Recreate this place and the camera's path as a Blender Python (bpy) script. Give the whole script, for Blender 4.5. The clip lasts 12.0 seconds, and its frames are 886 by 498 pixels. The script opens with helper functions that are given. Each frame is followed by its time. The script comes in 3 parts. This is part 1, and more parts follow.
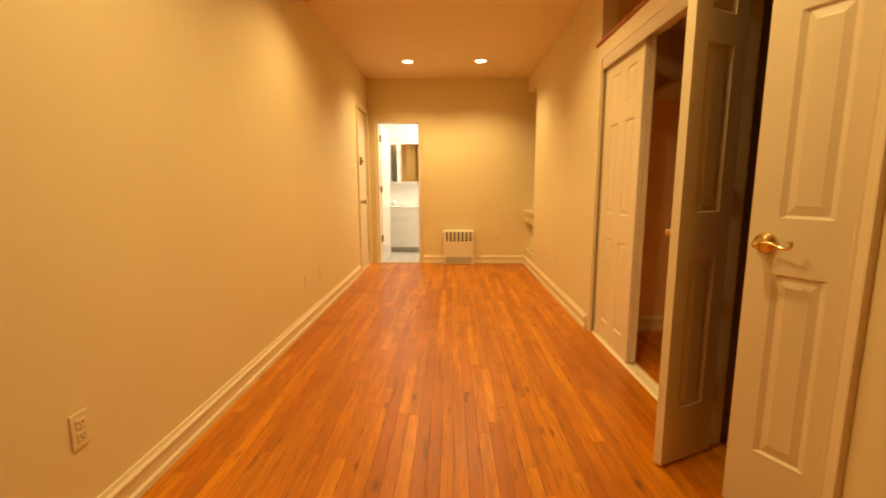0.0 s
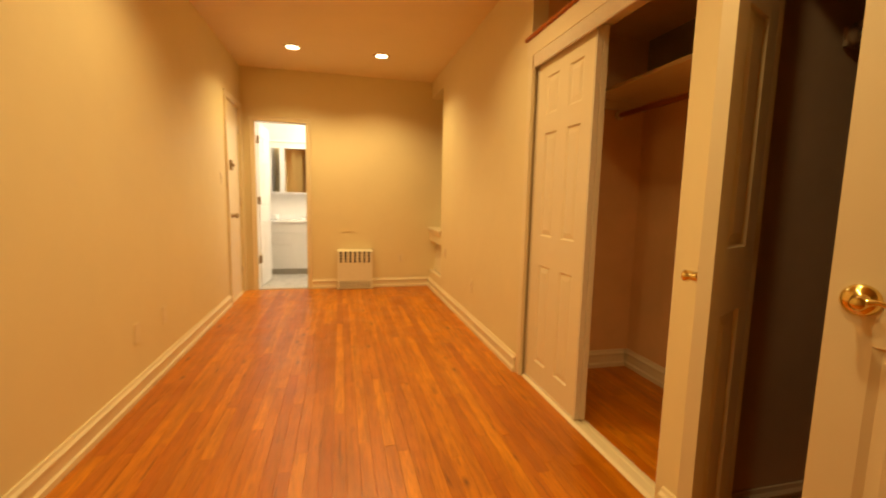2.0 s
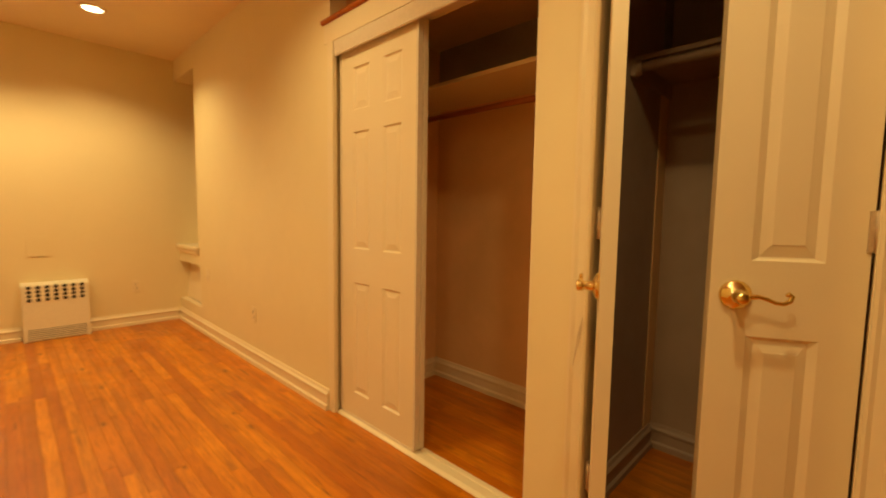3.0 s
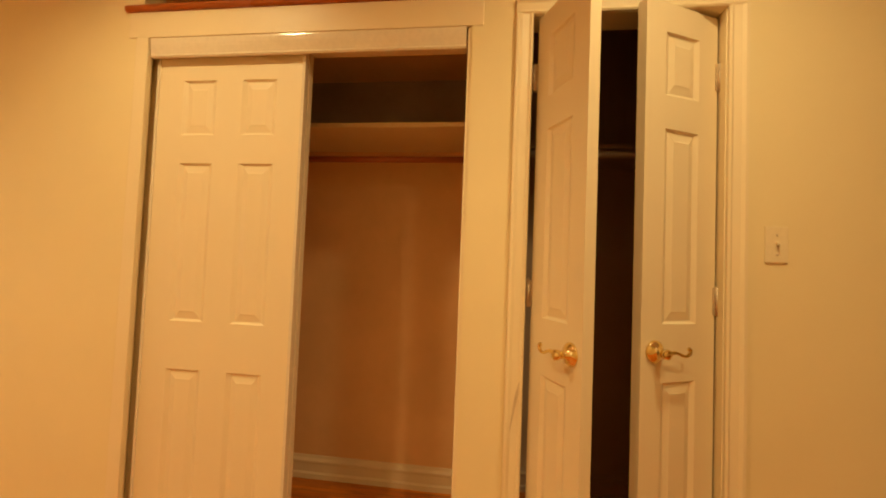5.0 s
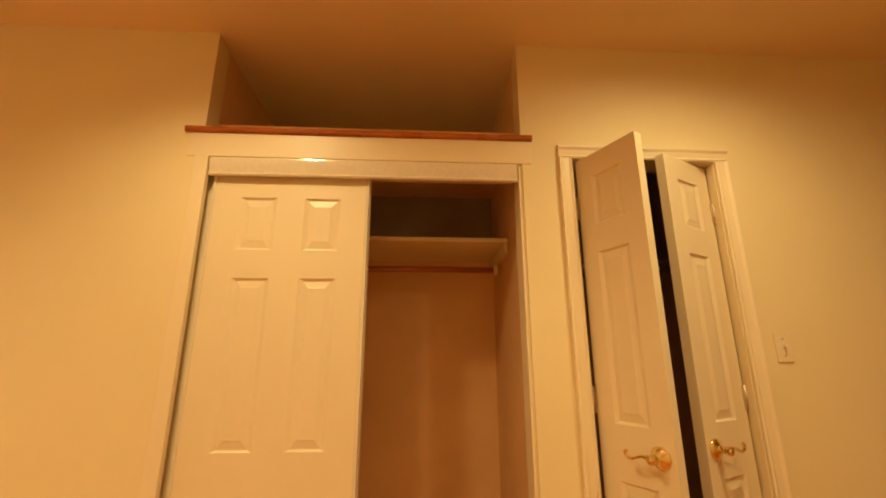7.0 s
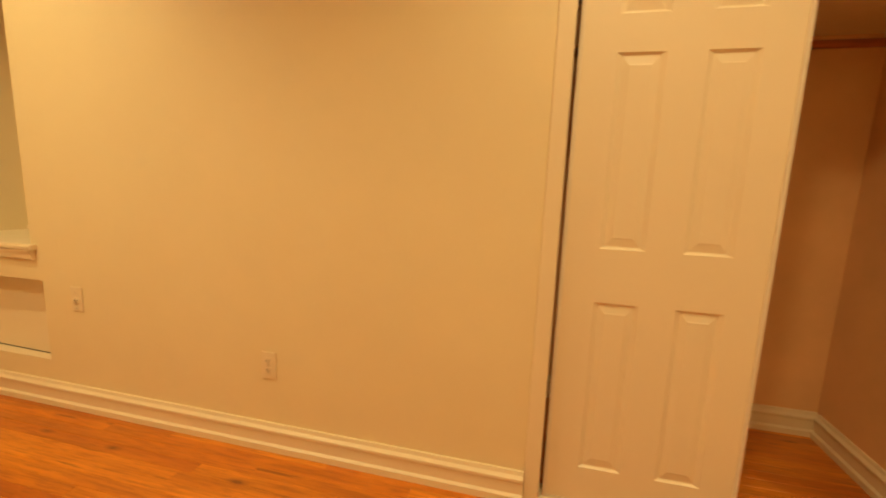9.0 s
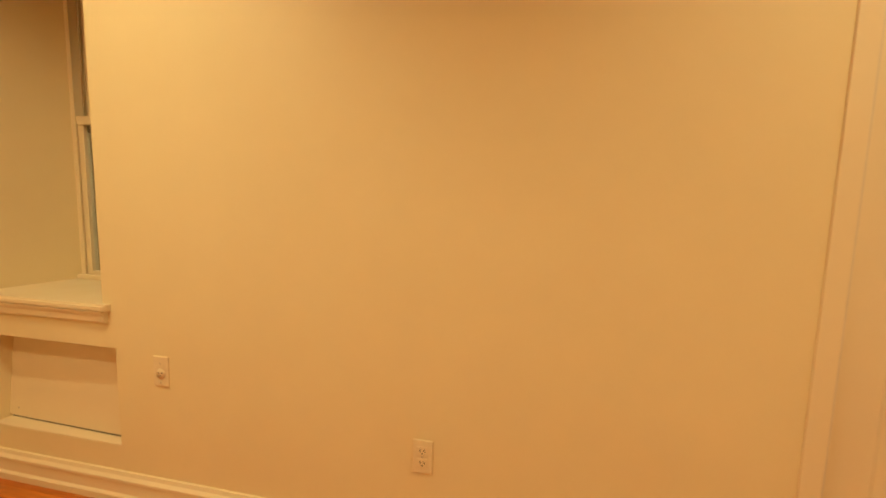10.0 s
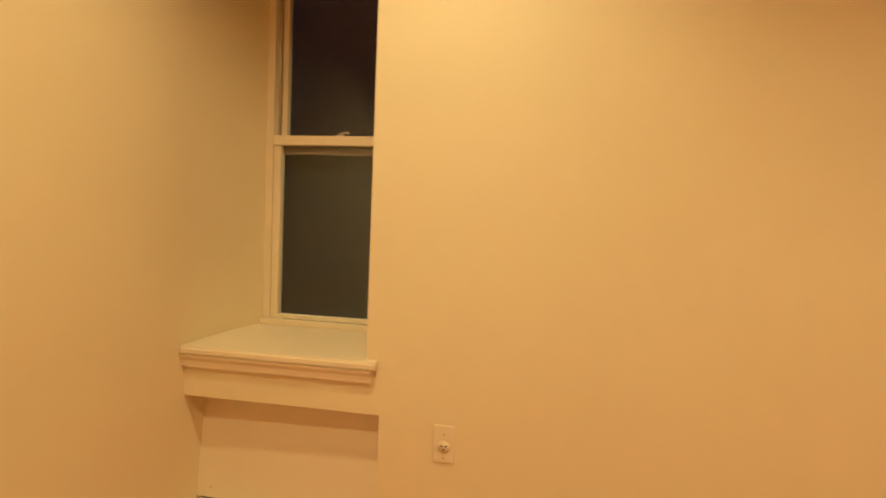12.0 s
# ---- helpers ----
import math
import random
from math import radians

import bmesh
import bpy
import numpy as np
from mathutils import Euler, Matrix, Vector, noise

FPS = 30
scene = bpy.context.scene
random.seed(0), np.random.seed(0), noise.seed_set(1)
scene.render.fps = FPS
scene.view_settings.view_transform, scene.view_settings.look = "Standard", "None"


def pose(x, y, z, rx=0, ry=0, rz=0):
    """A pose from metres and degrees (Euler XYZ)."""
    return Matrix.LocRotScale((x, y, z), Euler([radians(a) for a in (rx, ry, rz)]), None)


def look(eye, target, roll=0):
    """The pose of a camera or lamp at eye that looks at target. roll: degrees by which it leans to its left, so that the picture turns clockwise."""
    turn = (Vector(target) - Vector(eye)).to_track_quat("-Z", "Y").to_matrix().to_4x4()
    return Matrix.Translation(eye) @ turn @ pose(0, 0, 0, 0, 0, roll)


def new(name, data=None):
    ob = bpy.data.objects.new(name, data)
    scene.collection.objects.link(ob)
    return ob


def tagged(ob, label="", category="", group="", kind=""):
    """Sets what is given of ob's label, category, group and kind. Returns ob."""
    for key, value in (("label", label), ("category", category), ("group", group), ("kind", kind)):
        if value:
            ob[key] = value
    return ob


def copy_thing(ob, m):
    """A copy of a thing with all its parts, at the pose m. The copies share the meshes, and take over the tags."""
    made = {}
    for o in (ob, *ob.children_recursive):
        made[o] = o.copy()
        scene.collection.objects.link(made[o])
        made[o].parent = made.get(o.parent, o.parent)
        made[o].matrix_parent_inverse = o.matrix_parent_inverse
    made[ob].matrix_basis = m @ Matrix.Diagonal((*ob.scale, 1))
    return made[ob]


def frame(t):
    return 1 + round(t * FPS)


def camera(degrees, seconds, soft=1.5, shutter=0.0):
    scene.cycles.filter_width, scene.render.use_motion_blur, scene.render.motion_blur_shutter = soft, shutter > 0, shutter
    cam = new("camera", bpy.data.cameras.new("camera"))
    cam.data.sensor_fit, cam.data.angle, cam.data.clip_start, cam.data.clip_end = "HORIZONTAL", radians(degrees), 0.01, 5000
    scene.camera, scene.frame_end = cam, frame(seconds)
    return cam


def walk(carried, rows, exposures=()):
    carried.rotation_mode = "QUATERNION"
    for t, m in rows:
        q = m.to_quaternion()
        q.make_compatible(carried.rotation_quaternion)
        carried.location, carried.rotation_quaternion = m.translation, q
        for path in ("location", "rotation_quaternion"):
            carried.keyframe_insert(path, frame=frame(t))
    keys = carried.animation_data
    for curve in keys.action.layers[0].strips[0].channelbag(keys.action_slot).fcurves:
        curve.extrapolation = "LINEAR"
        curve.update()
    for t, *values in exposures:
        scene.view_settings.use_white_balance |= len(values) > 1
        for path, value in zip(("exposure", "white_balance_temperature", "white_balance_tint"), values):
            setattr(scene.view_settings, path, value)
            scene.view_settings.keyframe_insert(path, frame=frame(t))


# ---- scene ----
cam = camera(92.4, 12.0, soft=1.9, shutter=0.3)
PATH = [
    (0, (-0.104, 0.073, 1.128), (-0.139, 2.05, 0.831), -0.2),
    (0.5, (-0.139, 0.15, 1.136), (0.036, 2.121, 0.844), 0.1),
    (1, (-0.178, 0.259, 1.131), (0.076, 2.213, 0.788), -0.5),
    (1.5, (-0.157, 0.511, 1.129), (0.115, 2.469, 0.824), -1.2),
    (2, (-0.167, 0.785, 1.134), (0.304, 2.715, 0.902), 1.3),
    (2.5, (-0.256, 1.026, 1.138), (0.838, 2.687, 0.928), 0.4),
    (3, (-0.269, 1.242, 1.119), (1.163, 2.627, 0.954), 0.9),
    (3.5, (-0.326, 1.413, 1.139), (1.398, 2.424, 1.054), 2.8),
    (3.7, (-0.330, 1.450, 1.150), (1.443, 2.341, 1.060), 2.2),
    (5.3, (-0.489, 2.006, 1.184), (1.501, 2.155, 1.307), 3.0),
    (5.5, (-0.506, 2.077, 1.194), (1.486, 2.172, 1.333), 3.3),
    (6, (-0.578, 2.317, 1.211), (1.404, 2.435, 1.452), 0.4),
    (6.5, (-0.603, 2.414, 1.219), (1.328, 2.431, 1.74), 1.3),
    (7, (-0.593, 2.434, 1.223), (1.335, 2.32, 1.741), -0.1),
    (7.5, (-0.594, 2.472, 1.146), (1.392, 2.461, 1.383), 2.7),
    (7.7, (-0.576, 2.516, 1.136), (1.422, 2.606, 1.152), 4.5),
    (9.3, (-0.398, 3.51, 1.126), (1.514, 4.017, 0.832), 2.0),
    (9.5, (-0.365, 3.648, 1.114), (1.548, 4.192, 0.906), 2.0),
    (10, (-0.27, 4.025, 1.18), (1.672, 4.448, 0.958), 1.4),
    (10.5, (-0.252, 4.399, 1.184), (1.72, 4.665, 0.98), 2.2),
    (11, (-0.25, 4.708, 1.198), (1.723, 4.996, 1.05), 1.3),
    (11.5, (-0.242, 4.987, 1.186), (1.736, 5.261, 1.075), 1.2),
    (12, (-0.27, 5.185, 1.182), (1.708, 5.467, 1.09), 2.4),
]
walk(cam, [(t, look(eye, target, roll)) for t, eye, target, roll in PATH],
     [(0.0, -0.08, 7500, 10), (2.0, -0.23, 7300, 10), (3.5, -0.22, 7000, 10), (5.5, -0.1, 6700, 10), (7.5, -0.1, 6700, 10), (9.5, -0.245, 6250, 10), (12.0, -0.255, 5800, 10)])

# ---- light: night outside, warm recessed ceiling lamps, one cooler bathroom lamp ----
world = bpy.data.worlds.new("night")
scene.world = world
world.use_nodes = True
world.node_tree.nodes["Background"].inputs[0].default_value = (0.5, 0.6, 0.9, 1)
world.node_tree.nodes["Background"].inputs[1].default_value = 0.004

XW, XE, YN, YS, ZC = -1.265, 0.97, 6.2, -2.2, 2.582      # room faces and ceiling height
LAMP_ROWS, LAMP_X = (5.37, 3.07, 1.39), (-0.608, 0.258)
LAMP_COLOUR = (1.0, 0.797, 0.382)


def lamp(name, kind, at, watts, colour, **more):
    data = bpy.data.lights.new(name, kind)
    data.energy, data.color = watts, colour
    if kind == "SPOT":
        data.spot_size, data.spot_blend, data.shadow_soft_size = more["spread"], more["blend"], more["size"]
    else:
        data.shadow_soft_size = more["size"]
    ob = new(name, data)
    ob.location = at
    return ob


for ly, watts, spread, blend in zip(LAMP_ROWS, (73, 54, 62), (136, 144, 172), (0.62, 0.7, 1.0)):
    for lx in LAMP_X:
        lamp("downlight_beam", "SPOT", (lx, ly, ZC - 0.022), watts, LAMP_COLOUR, spread=radians(spread), blend=blend, size=0.05)
lamp("bathroom_lamp", "POINT", (-0.1, 7.0, 2.2), 46, (1.0, 0.88, 0.72), size=0.12)

# ---- materials ----


def nodes_of(name):
    m = bpy.data.materials.new(name)
    m.use_nodes = True
    nt = m.node_tree
    return m, nt, nt.nodes["Principled BSDF"]


def link(nt, a, b):
    nt.links.new(a, b)


def noise_node(nt, vec, scale, detail=3.0, rough=0.5):
    n = nt.nodes.new("ShaderNodeTexNoise")
    n.inputs["Scale"].default_value = scale
    n.inputs["Detail"].default_value = detail
    n.inputs["Roughness"].default_value = rough
    if vec is not None:
        link(nt, vec, n.inputs["Vector"])
    return n.outputs["Fac"]


def ramp(nt, fac, *stops):
    r = nt.nodes.new("ShaderNodeValToRGB")
    e = r.color_ramp.elements
    while len(e) < len(stops):
        e.new(0.5)
    for el, (p, c) in zip(e, stops):
        el.position, el.color = p, (*c, 1)
    link(nt, fac, r.inputs[0])
    return r.outputs[0]


def mix(nt, fac, a, b, mode="MIX"):
    n = nt.nodes.new("ShaderNodeMix")
    n.data_type, n.blend_type = "RGBA", mode
    for sock, v in ((n.inputs[0], fac), (n.inputs[6], a), (n.inputs[7], b)):
        if isinstance(v, (int, float)):
            sock.default_value = v
        elif isinstance(v, tuple):
            sock.default_value = (*v, 1)
        else:
            link(nt, v, sock)
    return n.outputs[2]


def sums(nt, op, a, b):
    n = nt.nodes.new("ShaderNodeMath")
    n.operation = op
    for sock, v in zip(n.inputs, (a, b)):
        if isinstance(v, (int, float)):
            sock.default_value = v
        else:
            link(nt, v, sock)
    return n.outputs[0]


def bump(nt, bsdf, height, strength, distance):
    b = nt.nodes.new("ShaderNodeBump")
    b.inputs["Strength"].default_value, b.inputs["Distance"].default_value = strength, distance
    link(nt, height, b.inputs["Height"])
    link(nt, b.outputs[0], bsdf.inputs["Normal"])


def place(nt, scale=(1, 1, 1)):
    g = nt.nodes.new("ShaderNodeNewGeometry")
    m = nt.nodes.new("ShaderNodeMapping")
    m.inputs["Scale"].default_value = scale
    link(nt, g.outputs["Position"], m.inputs["Vector"])
    return m.outputs[0]


def painted(name, colour, rough, grain=320.0, relief=0.2, blotch=0.012, waves=0.0):
    """Paint with roller stipple, faint blotches and slow unevenness of the plaster."""
    m, nt, b = nodes_of(name)
    pos = place(nt)
    big = noise_node(nt, pos, 2.3, 4.0, 0.6)
    fine = noise_node(nt, pos, grain, 2.0)
    dark = tuple(c * (1 - 2.2 * blotch) for c in colour)
    light = tuple(min(1, c * (1 + blotch)) for c in colour)
    col = ramp(nt, big, (0.3, dark), (0.7, light))
    link(nt, col, b.inputs["Base Color"])
    r = ramp(nt, noise_node(nt, pos, 9.0), (0.3, (rough - 0.06,) * 3), (0.7, (rough + 0.08,) * 3))
    link(nt, r, b.inputs["Roughness"])
    slow = noise_node(nt, pos, 3.5, 2.0)
    height = sums(nt, "ADD", sums(nt, "MULTIPLY", fine, 0.35), sums(nt, "MULTIPLY", slow, waves))
    bump(nt, b, height, relief, 0.004)
    return m


def plain(name, colour, rough=0.4, metal=0.0, grain=60.0, vary=0.12, relief=0.05):
    m, nt, b = nodes_of(name)
    n = noise_node(nt, place(nt), grain, 4.0, 0.6)
    col = ramp(nt, n, (0.25, tuple(c * (1 - vary) for c in colour)), (0.75, tuple(min(1, c * (1 + vary)) for c in colour)))
    link(nt, col, b.inputs["Base Color"])
    b.inputs["Metallic"].default_value = metal
    r = ramp(nt, n, (0.2, (max(0.02, rough - 0.05),) * 3), (0.8, (rough + 0.06,) * 3))
    link(nt, r, b.inputs["Roughness"])
    if relief:
        bump(nt, b, n, relief, 0.001)
    return m


def wood(name, dark, mid, light, rough, island=False, along=1, coat=0.22):
    """Varnished strip wood: every board has its own tone, with streaks, fine grain and knots."""
    m, nt, b = nodes_of(name)
    if island:
        rnd = nt.nodes.new("ShaderNodeNewGeometry").outputs["Random Per Island"]
    else:
        rnd = nt.nodes.new("ShaderNodeObjectInfo").outputs["Random"]
    stretch = [14.0, 14.0, 14.0]
    stretch[along] = 0.9
    g = nt.nodes.new("ShaderNodeNewGeometry").outputs["Position"]
    shift = nt.nodes.new("ShaderNodeVectorMath")
    shift.operation = "MULTIPLY_ADD"
    link(nt, g, shift.inputs[0])
    shift.inputs[1].default_value = (1, 1, 1)
    comb = nt.nodes.new("ShaderNodeCombineXYZ")
    for s, k in zip(comb.inputs, (37.0, 91.0, 53.0)):
        link(nt, sums(nt, "MULTIPLY", rnd, k), s)
    link(nt, comb.outputs[0], shift.inputs[2])
    mp = nt.nodes.new("ShaderNodeMapping")
    mp.inputs["Scale"].default_value = stretch
    link(nt, shift.outputs[0], mp.inputs["Vector"])
    streak = noise_node(nt, mp.outputs[0], 1.6, 6.0, 0.62)
    tone = ramp(nt, rnd, (0.0, dark), (0.16, tuple((a + c) / 2 for a, c in zip(dark, mid))), (0.5, mid), (1.0, light))
    fine = noise_node(nt, mp.outputs[0], 9.0, 4.0, 0.6)
    wide = noise_node(nt, mp.outputs[0], 0.45, 3.0, 0.6)
    col = mix(nt, ramp(nt, wide, (0.50, (0.0,) * 3), (0.70, (0.45,) * 3)), tone, light)
    col = mix(nt, ramp(nt, streak, (0.36, (0.66,) * 3), (0.58, (0.0,) * 3)), col, tuple(c * 0.62 for c in mid))
    col = mix(nt, ramp(nt, fine, (0.34, (0.45,) * 3), (0.54, (0.0,) * 3)), col, tuple(c * 0.55 for c in dark))
    smap = nt.nodes.new("ShaderNodeMapping")
    ss = [46.0, 46.0, 46.0]
    ss[along] = 2.6
    smap.inputs["Scale"].default_value = ss
    link(nt, shift.outputs[0], smap.inputs["Vector"])
    crack = noise_node(nt, smap.outputs[0], 1.0, 3.0, 0.55)
    col = mix(nt, ramp(nt, crack, (0.27, (0.7,) * 3), (0.35, (0.0,) * 3)), col, tuple(c * 0.25 for c in dark))
    kmap = nt.nodes.new("ShaderNodeMapping")
    ks = [16.0, 16.0, 16.0]
    ks[along] = 6.0
    kmap.inputs["Scale"].default_value = ks
    link(nt, shift.outputs[0], kmap.inputs["Vector"])
    v = nt.nodes.new("ShaderNodeTexVoronoi")
    v.inputs["Scale"].default_value = 0.75
    link(nt, kmap.outputs[0], v.inputs["Vector"])
    blot = noise_node(nt, mp.outputs[0], 0.55, 2.0)
    knot = sums(nt, "ADD", v.outputs["Distance"], sums(nt, "MULTIPLY", streak, 0.16))
    knot = sums(nt, "ADD", knot, sums(nt, "MULTIPLY", sums(nt, "LESS_THAN", blot, 0.50), 0.4))
    col = mix(nt, ramp(nt, knot, (0.14, (0.9,) * 3), (0.20, (0.45,) * 3), (0.32, (0.0,) * 3)), col, tuple(c * 0.34 for c in dark))
    worn = [1.0, 1.0, 1.0]
    worn[along] = 0.45
    patch = noise_node(nt, place(nt, worn), 2.8, 5.0, 0.65)
    col = mix(nt, 1.0, col, ramp(nt, patch, (0.34, (0.80, 0.71, 0.62)), (0.66, (1.05, 1.06, 1.08))), "MULTIPLY")
    b.inputs["Specular IOR Level"].default_value = 0.48
    link(nt, col, b.inputs["Base Color"])
    rr = ramp(nt, noise_node(nt, place(nt), 5.0, 5.0, 0.65), (0.3, (rough - 0.06,) * 3), (0.7, (rough + 0.12,) * 3))
    link(nt, rr, b.inputs["Roughness"])
    b.inputs["Coat Weight"].default_value = coat
    b.inputs["Coat Roughness"].default_value = 0.3
    bump(nt, b, fine, 0.12, 0.001)
    return m


WALL = painted("cream_wall_paint", (0.81, 0.668, 0.40), 0.6, waves=0.12)
CEIL = painted("ceiling_paint", (0.84, 0.645, 0.40), 0.75, grain=200.0, waves=0.2)
TRIM = painted("white_trim_paint", (0.82, 0.678, 0.45), 0.42, grain=140.0, relief=0.12, blotch=0.012)
DOORP = painted("white_door_paint", (0.82, 0.680, 0.46), 0.38, grain=180.0, relief=0.15, blotch=0.012)
BATHW = painted("bathroom_white_paint", (0.84, 0.82, 0.78), 0.5, blotch=0.02)
CABINET = painted("vanity_white_paint", (0.83, 0.82, 0.80), 0.35, relief=0.05, blotch=0.02)
OAK = wood("oak_board", (0.52, 0.128, 0.006), (0.67, 0.202, 0.009), (0.83, 0.300, 0.018), 0.36)
OAK_FAR = wood("oak_board_joined", (0.52, 0.128, 0.006), (0.67, 0.202, 0.009), (0.83, 0.300, 0.018), 0.36, island=True)
LEDGE = wood("stained_ledge_wood", (0.42, 0.095, 0.014), (0.50, 0.125, 0.018), (0.56, 0.15, 0.022), 0.28)
RODW = wood("rod_wood", (0.46, 0.13, 0.035), (0.52, 0.16, 0.042), (0.56, 0.18, 0.05), 0.35)
SUBFLOOR = plain("dark_joint", (0.06, 0.022, 0.008), 0.8)
GREY_BROWN = painted("grey_brown_wall", (0.34, 0.27, 0.19), 0.85, blotch=0.12, waves=0.3)
# hinged closet paint, darkened so that its colour carries the shade inside
DIM = painted("dimmed_closet_paint", (0.42, 0.285, 0.20), 0.6, blotch=0.06, waves=0.2)
BRASS = plain("polished_brass", (0.86, 0.67, 0.30), 0.10, 1.0, vary=0.08, relief=0.02)
BRONZE = plain("dull_bronze", (0.34, 0.23, 0.10), 0.35, 1.0, vary=0.15)
# wall paint reddened to tan, imitating the low warm light in closet and loft
CLOSET = painted("warm_shade_closet_paint", (0.81, 0.50, 0.245), 0.65, blotch=0.05, waves=0.2)
HINGE = plain("aged_brass_hinge", (0.66, 0.54, 0.40), 0.55, 0.8, vary=0.2)
ALU = plain("white_aluminium", (0.76, 0.65, 0.50), 0.15, 0.0, vary=0.05, relief=0.02)
PLATE = plain("ivory_plastic", (0.81, 0.67, 0.44), 0.35, vary=0.04, relief=0.0)
SCUFF = plain("grey_scuff", (0.60, 0.46, 0.29), 0.6, vary=0.2)
# brown that stands for shade on the lip below the meeting rail
LIP_SHADE = plain("brown_lip_shade", (0.24, 0.15, 0.085), 0.7)
SLOT = plain("dark_slot", (0.03, 0.02, 0.015), 0.6)
ENAMEL = plain("cream_enamel", (0.80, 0.72, 0.55), 0.35, vary=0.05, relief=0.03)
HOLE = plain("dark_grille_interior", (0.025, 0.018, 0.014), 0.8)
CHROME = plain("chrome", (0.8, 0.8, 0.8), 0.1, 1.0, vary=0.04, relief=0.0)
KICK = plain("grey_toe_kick", (0.50, 0.46, 0.40), 0.5)
TILE = plain("grey_marble_tile", (0.55, 0.53, 0.50), 0.3, grain=9.0, vary=0.3)
GROUT = plain("grey_grout", (0.32, 0.31, 0.30), 0.8)
CLOTH = plain("tan_curtain_cloth", (0.74, 0.58, 0.34), 0.9, grain=150.0, vary=0.15, relief=0.2)
PORCELAIN = plain("white_porcelain", (0.86, 0.86, 0.84), 0.12, vary=0.02, relief=0.0)
SCREEN = plain("insect_screen", (0.008, 0.008, 0.009), 0.7, grain=400.0, vary=0.3)

MIRROR, mnt, mb = nodes_of("mirror_glass")
mb.inputs["Base Color"].default_value = (0.85, 0.86, 0.86, 1)
mb.inputs["Metallic"].default_value = 1.0
mb.inputs["Roughness"].default_value = 0.03
GLASS, gnt, gb = nodes_of("window_glass")
gb.inputs["Base Color"].default_value = (0.9, 0.93, 0.95, 1)
gb.inputs["Roughness"].default_value = 0.02
gb.inputs["Transmission Weight"].default_value = 1.0
gb.inputs["IOR"].default_value = 1.45
gb.inputs["Specular IOR Level"].default_value = 0.3
BULB, bnt, bb = nodes_of("lamp_lens")
bb.inputs["Base Color"].default_value = (0.9, 0.85, 0.75, 1)
bb.inputs["Emission Color"].default_value = (1.0, 0.80, 0.50, 1)
bb.inputs["Emission Strength"].default_value = 9.0

# ---- mesh helpers ----


def add_box(bm, lo, hi, bevel=0.0):
    vs = bmesh.ops.create_cube(bm, size=1)["verts"]
    for v in vs:
        v.co = [(a + b) / 2 + c * (b - a) for a, b, c in zip(lo, hi, v.co)]
    if bevel:
        es = {e for v in vs for e in v.link_edges}
        bmesh.ops.bevel(bm, geom=list(es), offset=bevel, segments=2, affect="EDGES", profile=0.6)
    return bm


def boxes(*specs, bevel=0.0):
    bm = bmesh.new()
    for lo, hi in specs:
        add_box(bm, lo, hi, bevel)
    return bm


def prism(bm, outline, z0, z1):
    low = [bm.verts.new((x, y, z0)) for x, y in outline]
    top = [bm.verts.new((x, y, z1)) for x, y in outline]
    bm.faces.new(low[::-1])
    bm.faces.new(top)
    for i in range(len(outline)):
        j = (i + 1) % len(outline)
        bm.faces.new((low[i], low[j], top[j], top[i]))
    bmesh.ops.recalc_face_normals(bm, faces=bm.faces)
    return bm


def moulding(profile, start, end, across, out):
    """A straight length of moulding: profile points (across, out) swept from start to end."""
    bm = bmesh.new()
    s, e, a, o = (Vector(v) for v in (start, end, across, out))
    rings = [[bm.verts.new(p + a * u + o * w) for u, w in profile] for p in (s, e)]
    n = len(profile)
    for i in range(n):
        bm.faces.new((rings[0][i], rings[0][(i + 1) % n], rings[1][(i + 1) % n], rings[1][i]))
    bm.faces.new(rings[0])
    bm.faces.new(rings[1][::-1])
    bmesh.ops.recalc_face_normals(bm, faces=bm.faces)
    return bm


def tube(bm, points, radii, seg=10, caps=True):
    pts = [Vector(p) for p in points]
    rings = []
    side = None
    for i, p in enumerate(pts):
        d = (pts[min(i + 1, len(pts) - 1)] - pts[max(i - 1, 0)]).normalized()
        if side is None:
            side = d.orthogonal().normalized()
        side = (side - d * side.dot(d)).normalized()
        other = d.cross(side)
        r = radii[i] if isinstance(radii, (list, tuple)) else radii
        rings.append([bm.verts.new(p + (side * math.cos(a) + other * math.sin(a)) * r) for a in (2 * math.pi * k / seg for k in range(seg))])
    for a, b in zip(rings, rings[1:]):
        for k in range(seg):
            f = bm.faces.new((a[k], a[(k + 1) % seg], b[(k + 1) % seg], b[k]))
            f.smooth = True
    if caps:
        bm.faces.new(rings[0][::-1])
        bm.faces.new(rings[-1])
    bmesh.ops.recalc_face_normals(bm, faces=bm.faces)
    return bm


def lathe(profile, at=(0, 0, 0), axis=(0, 0, 1), seg=24):
    """A turned shape: profile points (radius, along) round the axis."""
    bm = bmesh.new()
    turn = Vector((0, 0, 1)).rotation_difference(Vector(axis)).to_matrix()
    rings = [[bm.verts.new(Vector(at) + turn @ Vector((r * math.cos(a), r * math.sin(a), h))) for a in (2 * math.pi * k / seg for k in range(seg))] for r, h in profile]
    for a, b in zip(rings, rings[1:]):
        for k in range(seg):
            f = bm.faces.new((a[k], a[(k + 1) % seg], b[(k + 1) % seg], b[k]))
            f.smooth = True
    bm.faces.new(rings[0][::-1])
    bm.faces.new(rings[-1])
    bmesh.ops.recalc_face_normals(bm, faces=bm.faces)
    return bm


def mesh_of(name, bm, material):
    me = bpy.data.meshes.new(name)
    bm.to_mesh(me)
    bm.free()
    me.materials.append(material)
    return me


